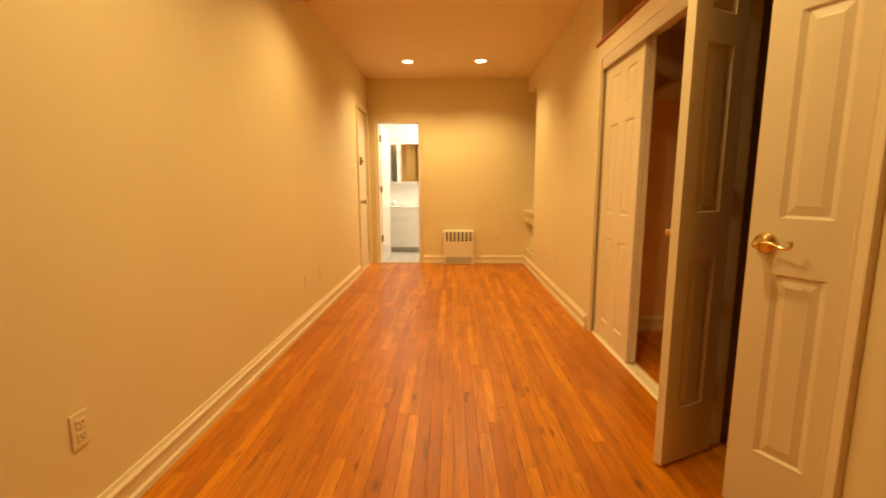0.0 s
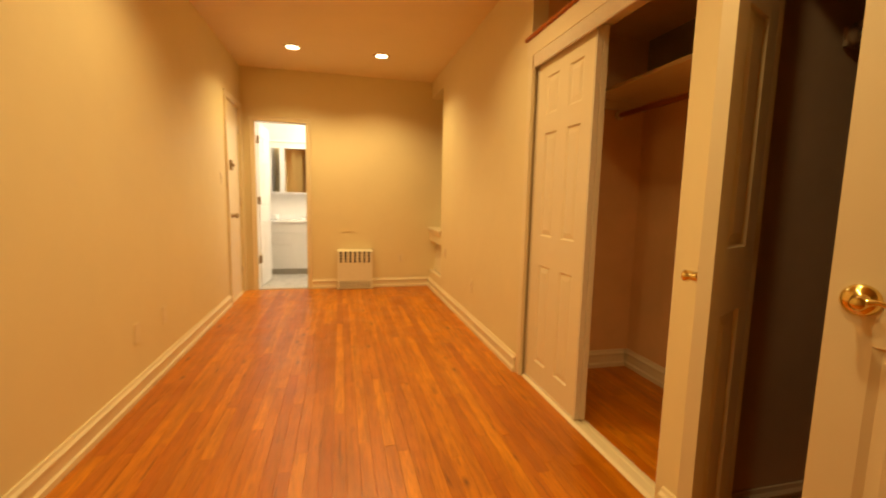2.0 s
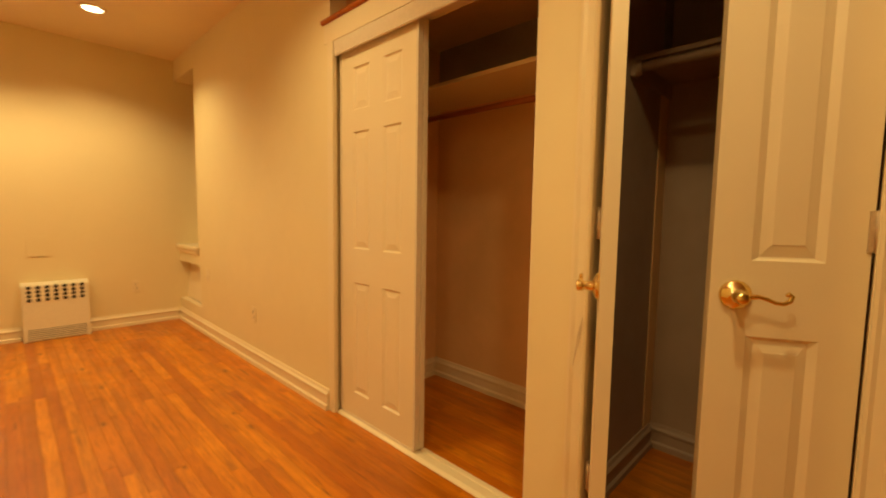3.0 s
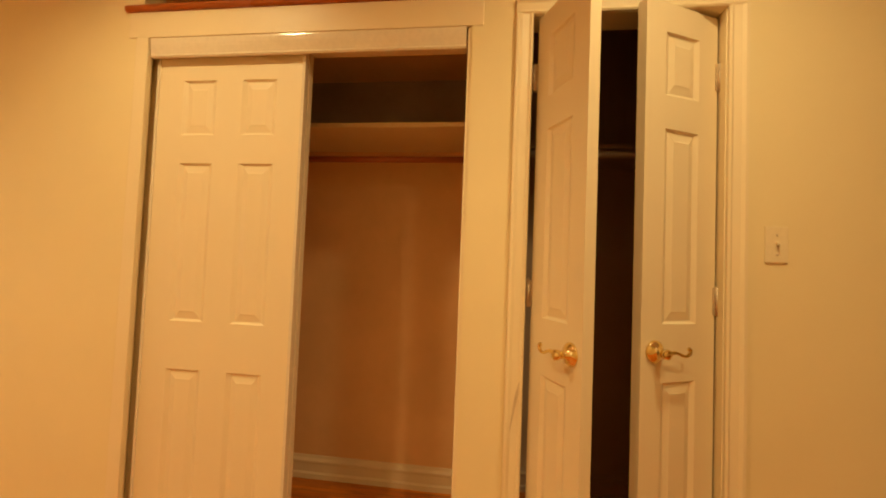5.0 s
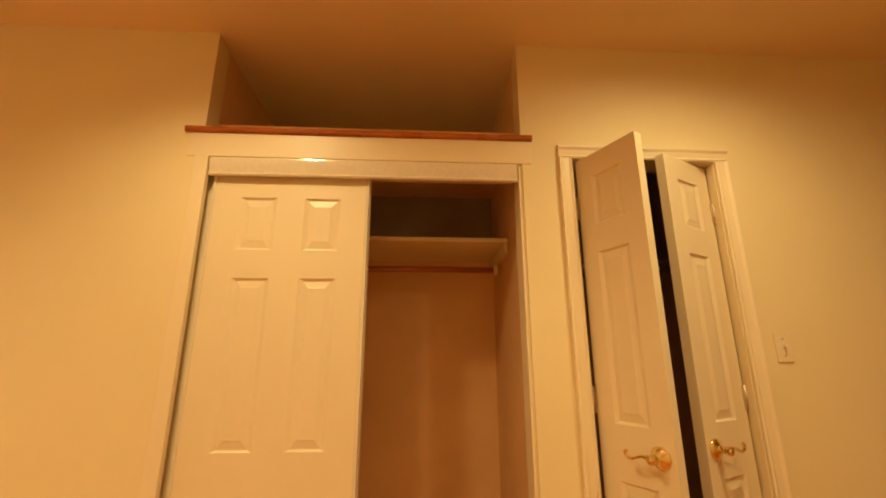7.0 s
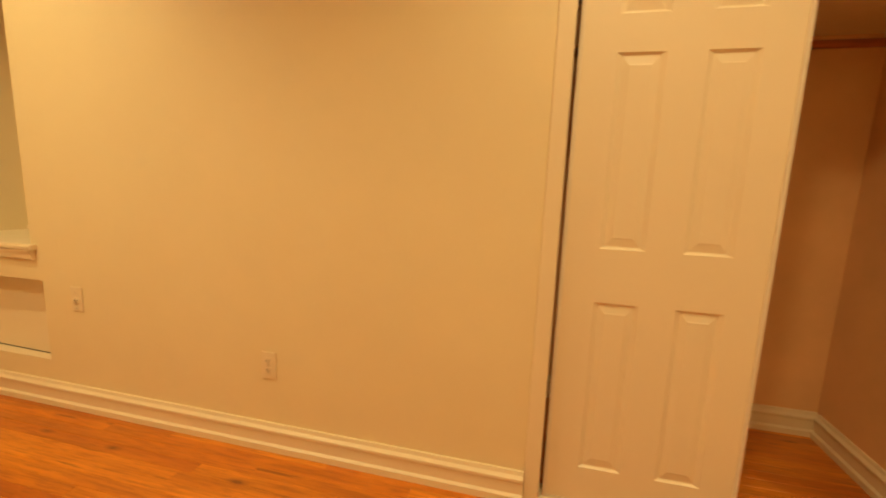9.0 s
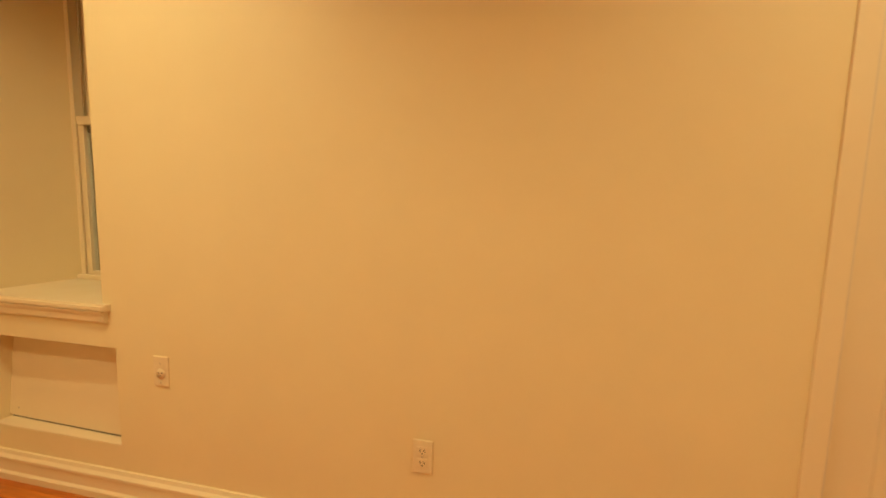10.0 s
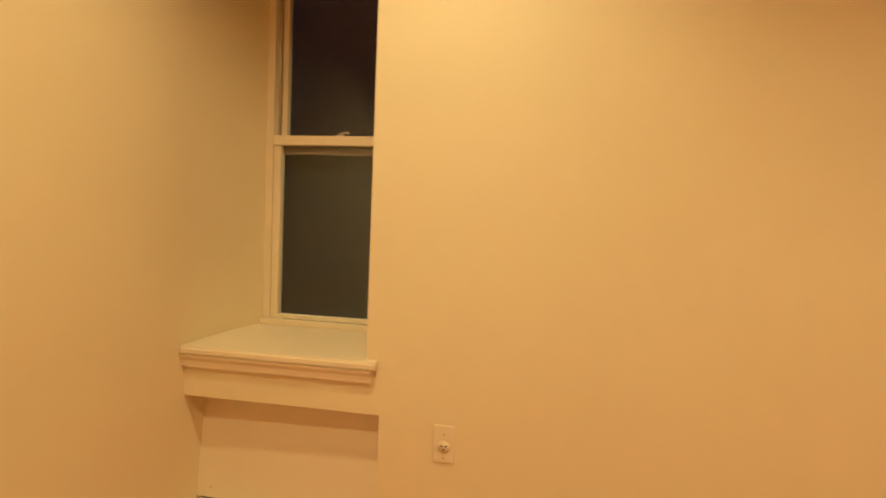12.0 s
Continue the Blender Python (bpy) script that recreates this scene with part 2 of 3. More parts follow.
def part(name, bm, material, parent, label=""):
    ob = new(name, mesh_of(name, bm, material))
    ob.parent = parent
    return tagged(ob, label) if label else ob


def thing(name, m, label, category, group="", kind=""):
    ob = new(name)
    ob.empty_display_size = 0.05
    ob.matrix_basis = m
    return tagged(ob, label, category, group, kind)


def whole(name, bm, material, label, category="", kind="structure"):
    return tagged(new(name, mesh_of(name, bm, material)), label, category, "", kind)


# ---- large structure ----
CX, HX = 1.80, 1.90                    # back walls of the sliding-door closet and of the hinged-door closet
whole("wall_west", boxes(((XW - 0.12, YS, 0), (XW, 5.50, ZC)), ((XW - 0.12, 5.50, 2.10), (XW, 6.13, ZC)), ((XW - 0.12, 6.13, 0), (XW, YN, ZC))), WALL, "cream painted plaster wall with an entry door", "wall")
whole("wall_south", boxes(((XW - 0.12, YS - 0.1, 0), (HX + 0.1, YS, ZC))), WALL, "cream painted plaster end wall", "wall")
whole("wall_north", boxes(((XW - 0.12, YN, 0), (-1.12, YN + 0.12, ZC)), ((-1.12, YN, 1.99), (-0.555, YN + 0.12, ZC)), ((-0.555, YN, 0), (XE, YN + 0.12, ZC))), WALL, "cream painted plaster wall with the bathroom doorway", "wall")
east = boxes(((XE, YS, 0), (XE + 0.1, 1.184, ZC)), ((XE, 1.184, 2.052), (XE + 0.1, 1.831, ZC)), ((XE, 1.831, 0), (XE + 0.1, 2.018, ZC)),
             ((XE, 3.290, 0), (XE + 0.1, 5.538, ZC)), ((XE, 5.538, 0.745), (XE + 0.1, 5.585, ZC)), ((XE + 0.02, 2.018, 2.012), (XE + 0.1, 3.290, 2.107)),
             ((XE, 5.585, 2.385), (XE + 0.1, YN, ZC)), ((XE, 5.538, 0), (XE + 0.1, YN, 0.217)), ((XE, 5.538, 0.605), (XE + 0.1, YN, 0.745)))
whole("wall_east", east, WALL, "cream painted plaster wall with closets and a window niche", "wall")
reveal = [(XE + 0.450 * k / 28, YN - 0.092 * (k / 28) ** 2) for k in range(29)]
for name, outline, z0, z1 in (("wall_niche_near", [(XE + 0.1, 5.585 - 0.15), (XE + 0.1, 5.588), (1.42, 5.625), (1.42, 5.585 - 0.15)], 0.605, ZC),
                              ("wall_niche_far", reveal + [(1.42, YN + 0.12), (XE, YN + 0.12)], 0.0, ZC),
                              ("wall_niche_head", [(XE + 0.1, 5.44), (1.42, 5.44), (1.42, YN + 0.02), (XE + 0.1, YN + 0.02)], 2.385, ZC - 0.003),
                              ("wall_niche_foot", [(XE + 0.1, 5.44), (1.42, 5.44), (1.42, YN + 0.02), (XE + 0.1, YN + 0.02)], 0.0, 0.205),
                              ("wall_niche_back", [(1.09, 5.40), (1.42, 5.40), (1.42, YN + 0.02), (1.09, YN + 0.02)], 0.205, 0.742)):
    whole(name, prism(bmesh.new(), outline, z0, z1), WALL, "smooth plastered face of the deep window niche", "wall")
for lo, hi in (((CX, 1.90, 0), (CX + 0.1, 3.40, 1.80)), ((XE + 0.1, 3.30, 0), (CX, 3.40, 2.19)), ((XE + 0.1, 1.955, 0), (CX, 2.0, 2.19))):
    whole("wall_closet", boxes((lo, hi)), CLOSET, "inside wall of the sliding-door closet, warm shade in its colour", "wall")
# back wall above the shelf, darker and greyer than below
whole("wall_closet_top", boxes(((CX, 1.90, 1.80), (CX + 0.1, 3.40, 2.19))), GREY_BROWN, "darker grey-brown wall above the closet shelf", "wall")
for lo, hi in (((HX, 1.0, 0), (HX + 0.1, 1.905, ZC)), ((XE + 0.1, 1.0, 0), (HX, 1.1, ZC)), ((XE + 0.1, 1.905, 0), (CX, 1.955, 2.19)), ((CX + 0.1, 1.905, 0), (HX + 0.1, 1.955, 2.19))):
    whole("wall_hinged_closet", boxes((lo, hi)), DIM, "inside wall of the hinged closet, darkened as in shade", "wall")
for lo, hi in (((CX, 1.90, 2.19), (CX + 0.1, 3.40, ZC)), ((XE + 0.1, 3.30, 2.19), (CX, 3.40, ZC)), ((XE + 0.1, 1.905, 2.19), (CX, 2.0, ZC))):
    whole("wall_loft", boxes((lo, hi)), CLOSET, "inside wall of the open loft, warm shade in its colour", "wall")
whole("closet_loft_floor", boxes(((XE + 0.1, 2.0, 2.188), (CX, 3.30, 2.205))), CLOSET, "painted boarding between closet and open loft", "shelf")
whole("ceiling", boxes(((XW - 0.12, YS - 0.1, ZC), (HX + 0.1, YN + 0.12, ZC + 0.1))), CEIL, "plain painted plaster ceiling", "ceiling")
floor = whole("floor", boxes(((XW - 0.12, YS - 0.1, -0.12), (HX + 0.1, YN + 0.03, -0.018))), SUBFLOOR, "glossy orange oak strip floor with worn varnish", "floor")

# bathroom shell
BY, BZ = 7.72, 2.45
bath = boxes(((-1.40, YN + 0.12, 0), (-1.27, BY, BZ)), ((0.5, YN + 0.12, 0), (0.6, BY, BZ)), ((-1.40, BY, 0), (0.6, BY + 0.1, BZ)), ((-0.555, YN + 0.121, 0), (0.5, YN + 0.13, BZ)))
whole("wall_bathroom", bath, BATHW, "bright white painted bathroom walls", "wall")
whole("ceiling_bathroom", boxes(((-1.40, YN + 0.12, BZ), (0.6, BY + 0.1, BZ + 0.1))), BATHW, "white bathroom ceiling", "ceiling")
bfloor = whole("floor_bathroom", boxes(((-1.40, YN + 0.12, -0.1), (0.6, BY, -0.006))), GROUT, "grey marble tile bathroom floor", "floor")
whole("trim_bathroom_rail", moulding([(0, 0), (0, 0.02), (0.012, 0.026), (0.03, 0.02), (0.034, 0)], (-1.27, BY, 1.93), (0.5, BY, 1.93), (0, 0, 1), (0, -1, 0)), BATHW, "white wall rail above the bathroom mirror", "trim")

BASE = [(0, 0), (0, 0.026), (0.026, 0.026), (0.034, 0.017), (0.078, 0.017), (0.084, 0.022), (0.094, 0.022), (0.104, 0.012), (0.118, 0.008), (0.118, 0)]
CASE = [(0, 0), (0, 0.011), (0.006, 0.015), (0.014, 0.011), (0.036, 0.014), (0.046, 0.020), (0.055, 0.020), (0.057, 0.014), (0.057, 0)]


def baseboard(start, end, out, paint=TRIM):
    whole("baseboard", moulding(BASE, start, end, (0, 0, 1), out), paint, "cream painted stepped wooden baseboard", "baseboard")


baseboard((XW, YS, 0), (XW, 5.42, 0), (1, 0, 0))
baseboard((-0.498, YN, 0), (-0.215, YN, 0), (0, -1, 0))
baseboard((0.235, YN, 0), (XE - 0.026, YN, 0), (0, -1, 0))
baseboard((XE, 3.313, 0), (XE, YN, 0), (-1, 0, 0))
baseboard((XE, YS, 0), (XE, 1.1455, 0), (-1, 0, 0))
baseboard((XE, 1.870, 0), (XE, 1.984, 0), (-1, 0, 0))
baseboard((CX, 2.0, 0), (CX, 3.30, 0), (-1, 0, 0))
baseboard((XE + 0.1, 3.30, 0), (CX - 0.026, 3.30, 0), (0, -1, 0))
baseboard((XE + 0.1, 2.0, 0), (CX - 0.026, 2.0, 0), (0, 1, 0))
# these three take the darkened closet paint in place of the trim cream
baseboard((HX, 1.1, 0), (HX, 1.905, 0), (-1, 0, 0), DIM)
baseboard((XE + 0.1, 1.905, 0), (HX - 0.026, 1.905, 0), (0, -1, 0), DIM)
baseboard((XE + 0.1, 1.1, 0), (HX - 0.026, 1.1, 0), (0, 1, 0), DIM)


def casing(name, left, right, top, across, out, label, foot=0.0):
    """Door casing round an opening: two uprights and a head, each a part. left and right are points at the opening's floor corners."""
    frame_ob = thing(name, Matrix(), label, "trim", kind="structure")
    l, r, a = Vector(left), Vector(right), Vector(across)
    up = Vector((0, 0, 1))
    part("casing_upright", moulding(CASE, l + up * foot, l + up * (top + 0.0), -a, out), TRIM, frame_ob)
    part("casing_upright", moulding(CASE, r + up * foot, r + up * (top + 0.0), a, out), TRIM, frame_ob)
    part("casing_head", moulding(CASE, l - a * 0.057 + up * top, r + a * 0.057 + up * top, (0, 0, 1), out), TRIM, frame_ob)
    return frame_ob


casing("trim_hinged_closet", (XE, 1.812, 0), (XE, 1.203, 0), 2.034, (0, -1, 0), (-1, 0, 0), "white moulded casing round the hinged closet doors")
bath_trim = casing("trim_bathroom_door", (-1.12, YN, 0), (-0.555, YN, 0), 1.99, (1, 0, 0), (0, -1, 0), "cream moulded casing round the bathroom doorway")
casing("trim_entry_door", (XW, 5.50, 0), (XW, 6.13, 0), 2.10, (0, 1, 0), (1, 0, 0), "cream moulded casing round the entry door")


for hz in (0.354, 1.071, 1.788):
    part("hinge_plate", boxes(((-1.1158, YN + 0.035, hz - 0.045), (-1.1125, YN + 0.105, hz + 0.045)), bevel=0.001), BRONZE, bath_trim, "dull bronze hinge plate")


scuff = bmesh.new()
ring = [(XE - 0.0150, 1.838 - 0.014 * math.sin(a) + 0.004 * (1 + 0.35 * math.sin(3 * a)) * math.cos(a), 0.725 + 0.085 * math.sin(a)) for a in (2 * math.pi * k / 20 for k in range(20))]
scuff.faces.new([scuff.verts.new(c) for c in ring]).normal_update()
whole("wall_scuff", scuff, SCUFF, "faint grey scuff where the door lever rubs the casing", "stain")


def jamb(name, specs, label, paint=TRIM):
    whole(name, boxes(*specs, bevel=0.002), paint, label, "trim")


jamb("trim_hinged_closet_jamb", [((XE + 0.002, 1.814, 0), (XE + 0.11, 1.829, 2.050)), ((XE + 0.002, 1.186, 0), (XE + 0.11, 1.207, 2.050)), ((XE + 0.002, 1.2075, 2.034), (XE + 0.11, 1.8135, 2.050))], "white wooden jamb of the hinged closet")
jamb("trim_bathroom_jamb", [((-1.145, YN - 0.003, 0), (-1.116, YN + 0.125, 1.985)), ((-0.559, YN - 0.003, 0), (-0.535, YN + 0.125, 1.985)), ((-1.145, YN - 0.0025, 1.9855), (-0.535, YN + 0.1245, 2.008))], "white wooden jamb of the bathroom doorway", CABINET)
whole("threshold", boxes(((-1.12, YN - 0.01, -0.01), (-0.555, YN + 0.13, 0.012)), bevel=0.004), TILE, "pale marble threshold in the bathroom doorway", "threshold")

whole("threshold_entry", boxes(((XW - 0.12, 5.50, -0.01), (XW + 0.0, 6.13, 0.005)), bevel=0.002), TRIM, "painted wooden threshold under the entry door", "threshold")

# sliding closet surround
surround = thing("trim_sliding_closet", Matrix(), "white boxed surround of the sliding-door closet", "trim", kind="structure")
part("casing_upright", boxes(((XE - 0.006, 3.258, 0), (XE + 0.020, 3.311, 2.006)), bevel=0.003), TRIM, surround)
part("casing_upright", boxes(((XE + 0.008, 1.985, 0), (XE + 0.1, 2.033, 2.006)), bevel=0.003), TRIM, surround)
part("side_channel", boxes(((XE + 0.058, 3.2545, 0.0), (XE + 0.098, 3.2895, 2.006)), bevel=0.002), TRIM, surround)
part("header_board", boxes(((XE - 0.003, 1.980, 2.006), (XE + 0.019, 3.346, 2.108)), bevel=0.003), TRIM, surround)
ledge = whole("closet_ledge", moulding([(0, 0), (0, 0.052), (0.004, 0.058), (0.012, 0.060), (0.020, 0.058), (0.025, 0.052), (0.025, 0)], (XE + 0.042, 1.974, 2.1085), (XE + 0.042, 3.359, 2.1085), (0, 0, 1), (-1, 0, 0)), LEDGE, "reddish stained wooden ledge above the sliding closet", "ledge", kind="thing")
track = thing("closet_door_track", pose(XE + 0.018, 2.038, -0.009), "white metal sliding door track of the closet", "door track")
part("track_fascia", moulding([(1.940, 0.004), (1.940, 0.012), (1.946, 0.016), (1.953, 0.012), (1.957, 0.013), (1.977, 0.0165), (1.990, 0.0180), (2.006, 0.0185), (2.0142, 0.0178), (2.0142, 0.004)], (0, 0, 0), (0, 1.216, 0), (0, 0, 1), (-1, 0, 0)), ALU, track, "glossy white metal fascia")
part("top_rail", boxes(((0.02, 0, 1.975), (0.095, 1.216, 2.012))), ALU, track)
part("floor_guide", moulding([(0.0095, -0.085), (0.021, -0.080), (0.021, -0.060), (0.015, -0.057), (0.015, -0.043), (0.021, -0.040), (0.021, -0.010), (0.013, 0.004), (0.0095, 0.006)], (0, 0, 0), (0, 1.216, 0), (0, 0, 1), (-1, 0, 0)), TRIM, track, "dull white floor guide rail")

# ---- doors ----


def panel_mesh(w, h, back=False, t=0.035):
    """A moulded door panel: a sunk ring round a raised field."""
    bm = bmesh.new()
    rings = []
    for side, inset, depth in ((0.0, 0.0, 0.0), (0.013, 0.005, 0.0062), (0.017, 0.009, 0.0078), (0.035, 0.034, 0.0035), (0.039, 0.037, 0.0022)):
        y = t - depth if back else depth
        rings.append([bm.verts.new(c) for c in ((side, y, inset), (w - side, y, inset), (w - side, y, h - inset), (side, y, h - inset))])
    for a, b in zip(rings, rings[1:]):
        for k in range(4):
            bm.faces.new((a[k], a[(k + 1) % 4], b[(k + 1) % 4], b[k]))
    bm.faces.new(rings[-1])
    bmesh.ops.recalc_face_normals(bm, faces=bm.faces)
    if (sum(f.normal.y for f in bm.faces) > 0) != back:
        bmesh.ops.reverse_faces(bm, faces=bm.faces)
    return bm


def slab_mesh(x0, x1, h, t, holes, both):
    """A door slab with rectangular openings for its panels on the front, and on the back where both is set."""
    bm = bmesh.new()
    for y, cut in ((0.0, True), (t, both)):
        hs = holes if cut else []
        us = sorted({x0, x1, *(v for a in hs for v in (a[0], a[1]))})
        vs = sorted({0.0, h, *(v for a in hs for v in (a[2], a[3]))})
        grid = {(i, j): bm.verts.new((u, y, v)) for i, u in enumerate(us) for j, v in enumerate(vs)}
        for i in range(len(us) - 1):
            for j in range(len(vs) - 1):
                cu, cv = (us[i] + us[i + 1]) / 2, (vs[j] + vs[j + 1]) / 2
                if not any(a < cu < b and c < cv < d for a, b, c, d in hs):
                    q = (grid[i, j], grid[i + 1, j], grid[i + 1, j + 1], grid[i, j + 1])
                    bm.faces.new(q if y == 0 else q[::-1])
    c = [[bm.verts.new((x, y, z)) for x, y, z in side] for side in (
        ((x0, 0, 0), (x0, 0, h), (x0, t, h), (x0, t, 0)), ((x1, 0, 0), (x1, t, 0), (x1, t, h), (x1, 0, h)),
        ((x0, 0, 0), (x0, t, 0), (x1, t, 0), (x1, 0, 0)), ((x0, 0, h), (x1, 0, h), (x1, t, h), (x0, t, h)))]
    for q in c:
        bm.faces.new(q)
    bmesh.ops.remove_doubles(bm, verts=bm.verts, dist=1e-5)
    bmesh.ops.recalc_face_normals(bm, faces=bm.faces)
    rim = [e for e in bm.edges if len(e.link_faces) == 2 and abs(e.link_faces[0].normal.dot(e.link_faces[1].normal)) < 0.1]
    bmesh.ops.bevel(bm, geom=rim, offset=0.0022, segments=2, affect="EDGES")
    return bm


def panelled_door(name, m, x0, x1, h, holes, label, category, t=0.035, both=False, kind="structure", paint=DOORP):
    door = thing(name, m, label, category, kind=kind)
    part("slab", slab_mesh(x0, x1, h, t, holes, both), paint, door)
    for a, b, c, d in holes:
        for back in ((False, True) if both else (False,)):
            p = part("panel", panel_mesh(b - a, d - c, back, t), paint, door)
            p.location = (a, 0, c)
    return door


def hinge_part(door, x, z, side, metal=HINGE):
    """A butt hinge: knuckle and two leaves with screw heads, beside the door's edge."""
    bm = bmesh.new()
    tube(bm, [(x, -0.006, z - 0.045), (x, -0.006, z + 0.045)], 0.0065, 10)
    tube(bm, [(x, -0.006, z + 0.045), (x, -0.006, z + 0.052)], [0.005, 0.002], 8)
    add_box(bm, (min(x, x + side * 0.016), -0.0035, z - 0.044), (max(x, x + side * 0.016), -0.001, z + 0.044))
    add_box(bm, (min(x, x - side * 0.010), -0.004, z - 0.044), (max(x, x - side * 0.010), 0.02, z + 0.044))
    part("hinge", bm, metal, door, "aged brass butt hinge")


def lever_part(door, x, z, toward):
    """A polished brass lever handle with a domed rose and a scrolled end."""
    rose = lathe([(0.001, 0.0), (0.034, 0.0), (0.034, 0.004), (0.030, 0.009), (0.020, 0.014), (0.013, 0.017), (0.011, 0.036), (0.015, 0.040), (0.015, 0.052), (0.010, 0.056), (0.001, 0.057)], (x, 0, z), (0, -1, 0), 28)
    handle = part("lever_handle", rose, BRASS, door, "polished brass lever handle")
    pts = [(0.0, 0.0), (0.018, 0.004), (0.036, 0.006), (0.056, 0.001), (0.076, -0.007), (0.094, -0.008), (0.108, 0.0), (0.111, 0.011), (0.104, 0.017), (0.097, 0.012)]
    bm = tube(bmesh.new(), [(x + toward * u * 0.82, -0.047, z + v * 0.9) for u, v in pts], [0.009, 0.007, 0.0055, 0.0048, 0.0048, 0.005, 0.0056, 0.0056, 0.005, 0.0035], 12)
    part("lever", bm, BRASS, handle)
    return handle


SLIDE = [(0.122, 0.262, 0.13, 0.73), (0.369, 0.508, 0.13, 0.73), (0.122, 0.262, 0.909, 1.508), (0.369, 0.508, 0.909, 1.508), (0.122, 0.262, 1.617, 1.828), (0.369, 0.508, 1.617, 1.828)]
for sx, sy, edge, text in ((1.004, 3.2525, 0.009, "white six-panel sliding closet door in front"), (1.034, 3.2495, 0.035, "white six-panel sliding closet door pushed behind another")):
    door = panelled_door("sliding_closet_door", pose(sx, sy, 0.022, 0, 0, -90), edge + 0.012, 0.606, 1.935, SLIDE, text, "sliding door", t=0.022, kind="thing")
    tagged(door, group="sliding closet doors")
    for a in (edge, 0.606):
        part("edge_strip", boxes(((a, -0.004, 0), (a + 0.012, 0.025, 1.935)), bevel=0.002), ALU, door, "narrow white metal edge strip")
    part("bottom_strip", boxes(((edge + 0.0005, -0.003, -0.012), (0.6055, 0.024, -0.0005))), ALU, door)

LEAF_W = 0.298
LEAF = [(0.085, 0.226, 0.230, 0.836), (0.085, 0.226, 1.012, 1.614), (0.085, 0.226, 1.720, 1.920)]
left_leaf = panelled_door("door_1", pose(0.993, 1.797, 0.012, 0, 0, -155.5), 0.013, LEAF_W, 2.012, LEAF, "white three-panel closet door leaf standing wide open", "door", both=True)
lever_part(left_leaf, LEAF_W - 0.051, 0.931, -1)
for hz in (0.28, 1.083, 1.812):
    hinge_part(left_leaf, 0.002, hz, 1)
right_leaf = panelled_door("door_2", pose(1.020, 1.201, 0.012, 0, 0, -62.6), -0.311, -0.013, 2.012, [(-0.232, -0.092, c, d) for a, b, c, d in LEAF], "white three-panel closet door leaf standing ajar", "door", both=True)
lever_part(right_leaf, -0.259, 0.931, 1)
for hz in (0.28, 1.083, 1.812):
    hinge_part(right_leaf, -0.007, hz, -1)

BATH_PANELS = [(a, b, c, d) for a, b in ((0.08, 0.25), (0.31, 0.48)) for c, d in ((0.22, 0.80), (0.98, 1.52), (1.63, 1.82))]
bath_door = panelled_door("door_3", pose(-1.106, 6.322, 0.014, 0, 0, 86.0), 0.002, 0.55, 1.965, BATH_PANELS, "white panelled bathroom door open against the wall", "door", both=True, paint=CABINET)
for hz in (0.34, 1.056, 1.775):
    hinge_part(bath_door, -0.004, hz, 1, BRONZE)

entry = thing("door_4", pose(XW - 0.020, 5.503, 0.006, 0, 0, 90), "closed cream painted entry door with brass locks", "door", kind="structure")
part("slab", slab_mesh(0, 0.624, 2.09, 0.04, [], False), DOORP, entry)
part("deadbolt_plate", boxes(((0.195, -0.022, 1.385), (0.265, -0.0005, 1.490)), bevel=0.004), BRONZE, entry, "brass deadbolt plate")
part("deadbolt_turn", lathe([(0.001, 0), (0.014, 0), (0.014, 0.012), (0.009, 0.02), (0.001, 0.021)], (0.230, -0.022, 1.435), (0, -1, 0)), BRONZE, entry)
part("door_knob", lathe([(0.001, 0), (0.03, 0), (0.03, 0.006), (0.012, 0.012), (0.012, 0.03), (0.026, 0.04), (0.028, 0.055), (0.018, 0.066), (0.001, 0.068)], (0.225, 0, 0.905), (0, -1, 0)), BRONZE, entry, "round brass knob")
for hz in (0.25, 1.05, 1.85):
    hinge_part(entry, 0.626, hz, -1)

# ---- window in the niche ----
WX = 1.328
win = thing("window_1", Matrix(), "white double-hung sash window, dark night outside", "window", kind="structure")
part("window_frame", boxes(((WX - 0.004, 6.112, 0.790), (WX + 0.09, 6.142, 2.385)), bevel=0.002), TRIM, win)
part("window_frame", boxes(((WX - 0.004, 5.622, 0.790), (WX + 0.09, 5.650, 2.385)), bevel=0.002), TRIM, win)
part("window_head", boxes(((WX - 0.003, 5.6505, 2.350), (WX + 0.09, 6.1115, 2.385)), bevel=0.002), TRIM, win)
part("stop_bead", boxes(((WX - 0.012, 6.108, 0.792), (WX - 0.005, 6.116, 2.35)), bevel=0.002), TRIM, win)
lower = part("lower_sash", boxes(((WX, 6.080, 0.795), (WX + 0.032, 6.1115, 1.4895)), ((WX, 5.652, 0.795), (WX + 0.032, 5.690, 1.4895)), ((WX, 5.6905, 0.795), (WX + 0.032, 6.0795, 0.811)), bevel=0.002), TRIM, win)
part("meeting_rail", boxes(((WX - 0.006, 5.652, 1.490), (WX + 0.034, 6.1115, 1.528)), bevel=0.003), TRIM, lower)
# sash lip, coloured brown to look shadowed by the rail
part("weather_strip", boxes(((WX + 0.020, 5.6905, 1.458), (WX + 0.030, 6.0795, 1.4895)), bevel=0.002), LIP_SHADE, lower, "lip under the meeting rail, brown as in shade")
pane = part("pane", boxes(((WX + 0.014, 5.6895, 0.8105), (WX + 0.018, 6.0805, 1.4900))), GLASS, lower)
pane.visible_shadow = False
